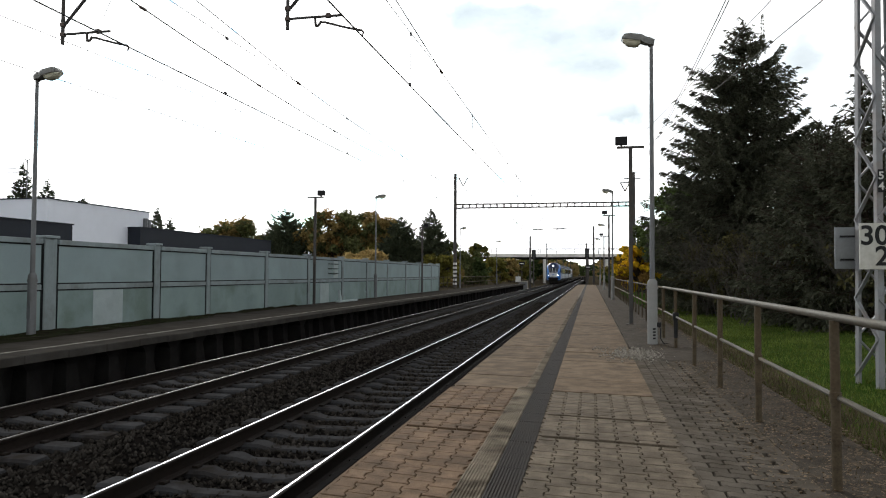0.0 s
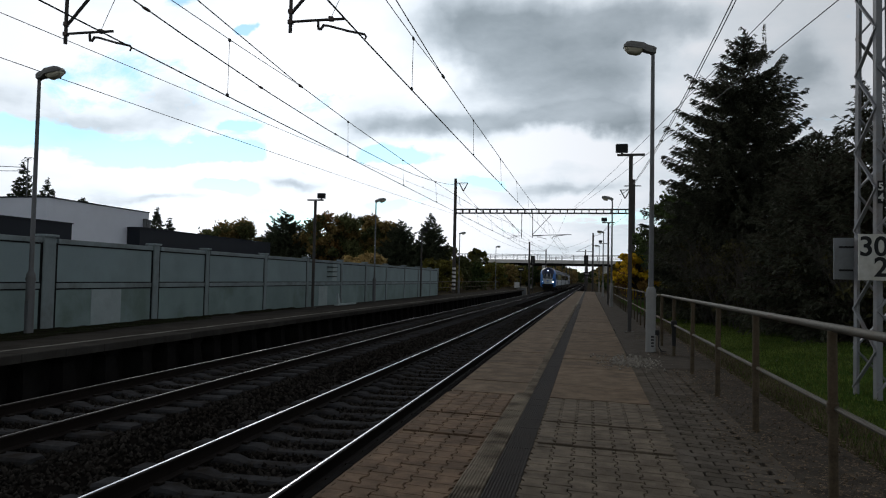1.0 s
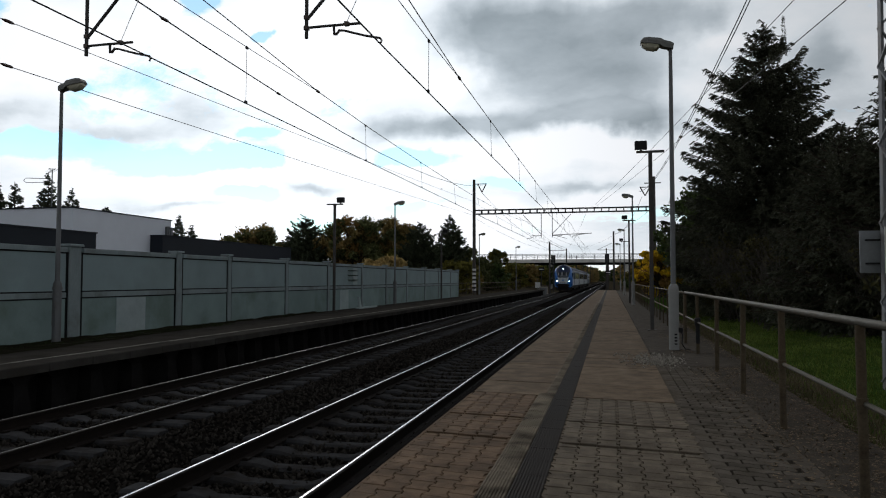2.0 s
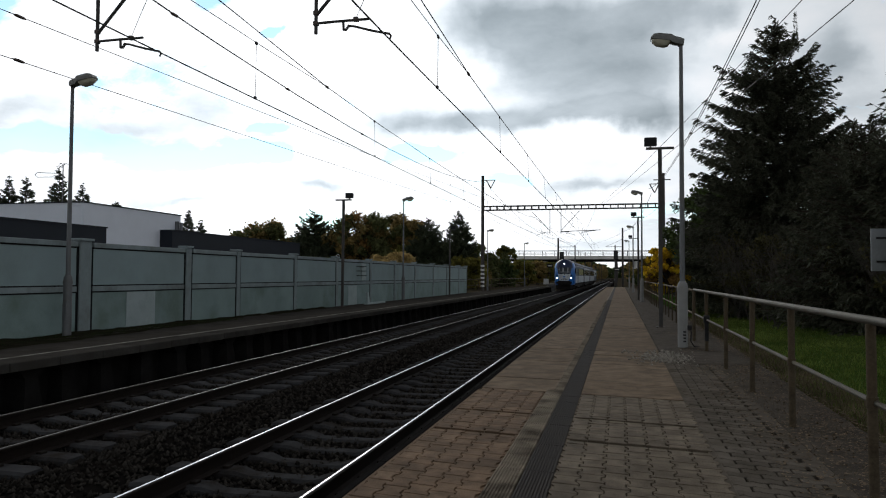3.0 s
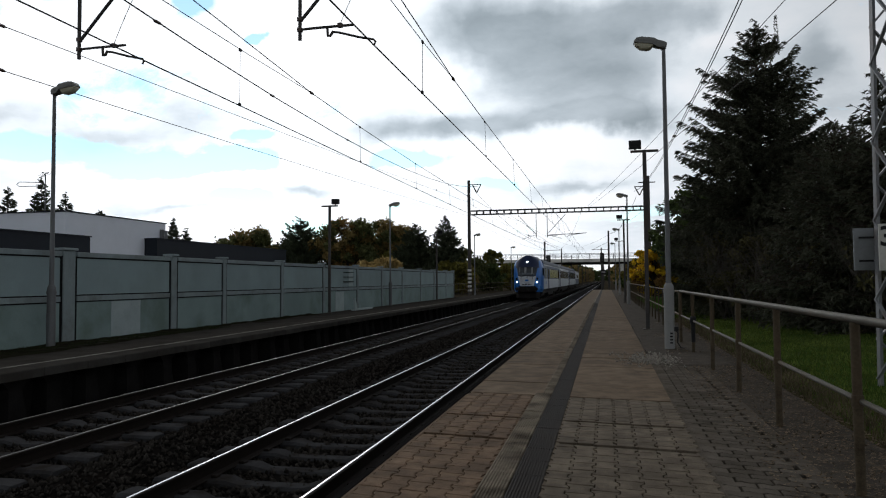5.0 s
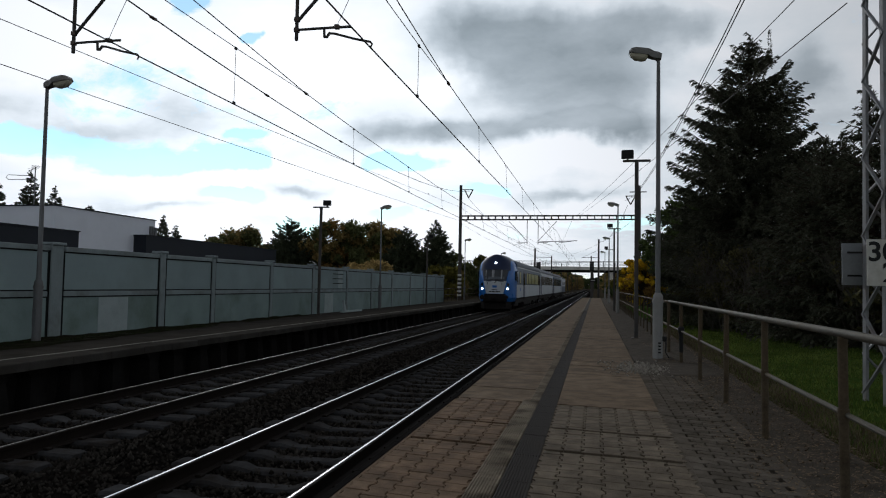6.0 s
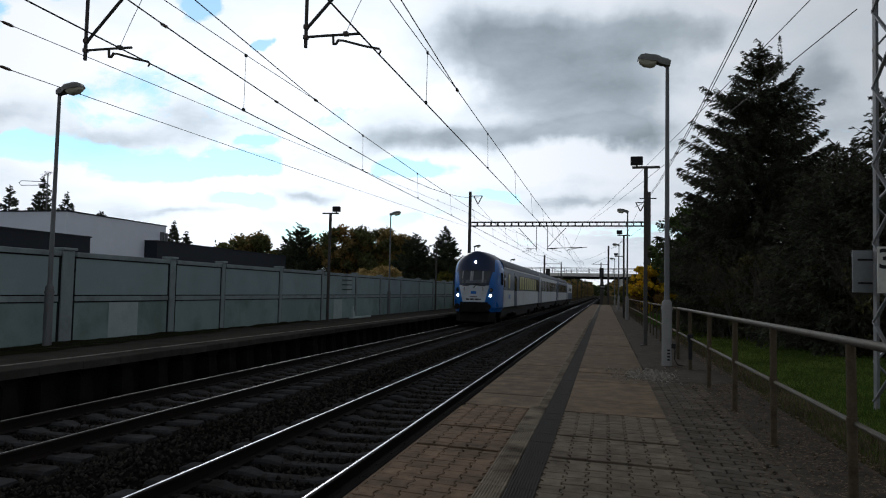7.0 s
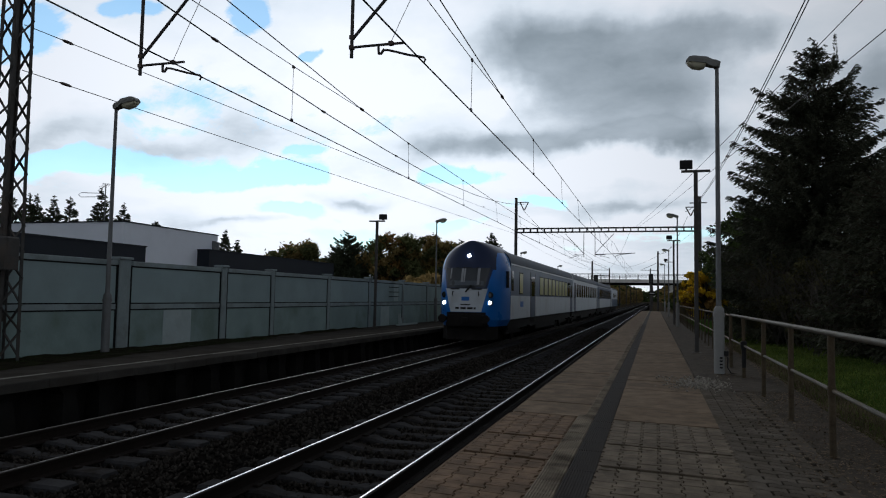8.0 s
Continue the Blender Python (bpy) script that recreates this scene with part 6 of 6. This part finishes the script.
cb = thing("relay_cabinet", "grey concrete relay cabinet beside the track end", "cabinet", m=pose(-9.3, 103.5, -0.9))
part("housing", Geo().box(-0.6, 0.6, -0.4, 0.4, 0, 1.25, 0.04), M["concrete"], cb)
part("door", Geo().box(-0.5, 0.5, -0.43, -0.4, 0.1, 1.1, 0.01), M["galv"], cb)
es = thing("platform_end_sign", "white square sign on a post at the platform end", "sign", m=pose(-9.9, 101.5, -0.6))
part("post", Geo().tube([(0, 0, 0), (0, 0, 2.0)], 0.04, 8), M["galv"], es)
part("plate", Geo().box(-0.35, 0.35, -0.06, -0.04, 0.9, 1.6, 0.01), M["white"], es)
for k, (x, y, z) in enumerate(((-0.35, 112, 2.6), (-9.6, 104, 3.0))):
    e2 = thing("track_sign", "black rectangular sign on a post beside the track", "sign", "track signs", pose(x, y, -0.8))
    part("post", Geo().tube([(0, 0, 0), (0, 0, z + 0.8)], 0.05, 8), M["steel"], e2)
    part("plate", Geo().box(-0.42, 0.42, -0.07, -0.05, z + 0.4, z + 0.9, 0.01), M["black"], e2)
    part("lettering_bar", Geo().box(-0.3, 0.3, -0.078, -0.07, z + 0.58, z + 0.7), M["white"], e2)
for k in range(16):
    x = -15.5 - 1.2 * (k % 3)
    put_broadleaf(110 + k, x + 0.02 * k, 74 + 7.5 * k, 3.0 + 0.014 * 7.5 * k + R.uniform(0, 0.8), 2.2, "hedge tree along the line", [("olive", "autumn", "olive", "hedge")[k % 4]], 3500, 0.2, "tree", 0.05, "line hedge")
for k in range(44):
    s = 1 if k % 2 else -1
    x = (6.6 if s > 0 else -14.6) + s * R.uniform(0, 3)
    y = 200 + 13 * k
    hh = 5.6 + 0.013 * (y - 200) + R.uniform(0, 1.6)
    put_broadleaf(140 + k, x, y, hh, 4.5, "tall wood edge tree along the distant line", ["autumn" if k % 3 else "hedge"], 2200, 0.6, "tree", 0.03, "distant wood")
for k in range(26):
    put_broadleaf(260 + k, -12.6 - R.uniform(0, 1.2), 255 + 19 * k, 6.0 + 0.01 * 19 * k, 2.6, "slim tree at the edge of the distant line", ["autumn"], 1500, 0.5, "tree", 0.03, "distant wood")
for k in range(14):
    put_broadleaf(300 + k, -75 + 11 * k, 950 + R.uniform(0, 80), R.uniform(12, 17), 9, "far tree closing the line on the horizon", ["hedge"], 1500, 1.2, "tree", 0.03, "horizon wood")
for k in range(22):
    s = 1 if k % 2 else -1
    put_broadleaf(190 + k, (16 if s > 0 else -24) + s * R.uniform(0, 25), 205 + 12 * k, R.uniform(5.5, 7.5), 5.5, "tall tree in the distant wood", ["hedge"], 2000, 0.6, "tree", 0.03, "distant wood")
for k in range(9):
    put_broadleaf(220 + k, 3.6 + R.uniform(0, 1.2), 98 + 10 * k, R.uniform(2.4, 3.4), 2.0, "tree crowding the line beyond the platform", [("olive", "hedge", "autumn")[k % 3]], 3500, 0.2, "tree", 0.03, "line hedge")
for k in range(12):
    put_broadleaf(170 + k, 7 + R.uniform(0, 4), 84 + 9 * k, R.uniform(3.4, 4.6), 3.0, "tree along the line beyond the platform", [("olive", "orange", "autumn", "hedge")[k % 4]], 3000, 0.24, "tree", 0.05, "line hedge")

single("turf", Geo().loft([[(1.75, y, -0.1), (2.3, y, -0.07), (6, y, 0.02), (9, y, 0.12), (14, y, 0.13)] for y in (-20, 60)], closed=False, caps=False), M["grass"], "green turf strip beyond the railing", "lawn", kind="structure")
blades("lawn_grass", 170000, (1.8, 9.5, 3, 34), 0.065, "blade", "short green grass beyond the railing")
blades("dry_verge", 34000, (1.4, 2.7, 2.5, 26), 0.09, "straw", "dry yellowish grass along the railing")
def litter():
    n = 14000
    x = 1.05 + 1.05 * NR.random(n) ** 0.7
    y = 2.4 + 22 * NR.random(n) ** 1.3
    v, q = leaf_cards(np.stack([x, y, np.full(n, 0.004)], 1), 0.02)
    v[:, 2] = 0.002 + np.abs(v[:, 2] - 0.004) * 0.5 + np.maximum(0, v[:, 0] - 1.25) * 0.035
    single("leaf_litter", mesh_np("leaf_litter", v, q, M["litter"]), None, "dry brown leaf litter along the railing", "leaf litter", kind="stuff")
    m = 900
    base = np.array([(1, 0, 0), (-1, 0, 0), (0, 1, 0), (0, -1, 0), (0, 0, 1), (0, 0, -1)], float)
    faces = np.array([(0, 2, 4), (2, 1, 4), (1, 3, 4), (3, 0, 4), (2, 0, 5), (1, 2, 5), (3, 1, 5), (0, 3, 5)])
    j = (base[None] * (0.6 + 0.8 * NR.random((m, 6, 1))) + 0.25 * NR.standard_normal((m, 6, 3))) * (0.008 + 0.02 * NR.random((m, 1, 1)) ** 2)
    j += np.stack([0.75 + NR.normal(0, 0.25, m), 12.6 + NR.normal(0, 0.45, m), np.full(m, 0.003)], 1)[:, None]
    f = (faces[None] + 6 * np.arange(m)[:, None, None]).reshape(-1, 3)
    single("concrete_rubble", mesh_np("concrete_rubble", j.reshape(-1, 3), f, M["rubble"]), None, "pale crumbled concrete beside the lamp", "rubble", kind="stuff")


litter()
blades("wall_weeds", 22000, (-11.92, -11.0, 5, 20), 0.1, "weed", "weeds along the foot of the panel wall")

cars = [driving_car(), coach("silver", "silver", "pale grey passenger coach behind the driving trailer"), coach("side_blue", "silver", "blue and grey passenger coach"), locomotive()]
pave(PLATFORM)


def motions():
    start = 0.0
    for car, wheels in cars:
        walk(car, [(t, pose(T2, y + start, RAIL)) for t, y in TRAIN_Y])
        for wheel, y in wheels:
            rows = []
            for k in range(241):
                t = k / 30
                rows.append((t, pose(0, y, 0.46, math.degrees((train_at(0) - train_at(t)) / 0.46) % 360, 0, 0)))
            walk(wheel, rows)
        start += {"driving_car": 26.6, "passenger_coach": 25.0}.get(car.name.split(".")[0], 0)


motions()
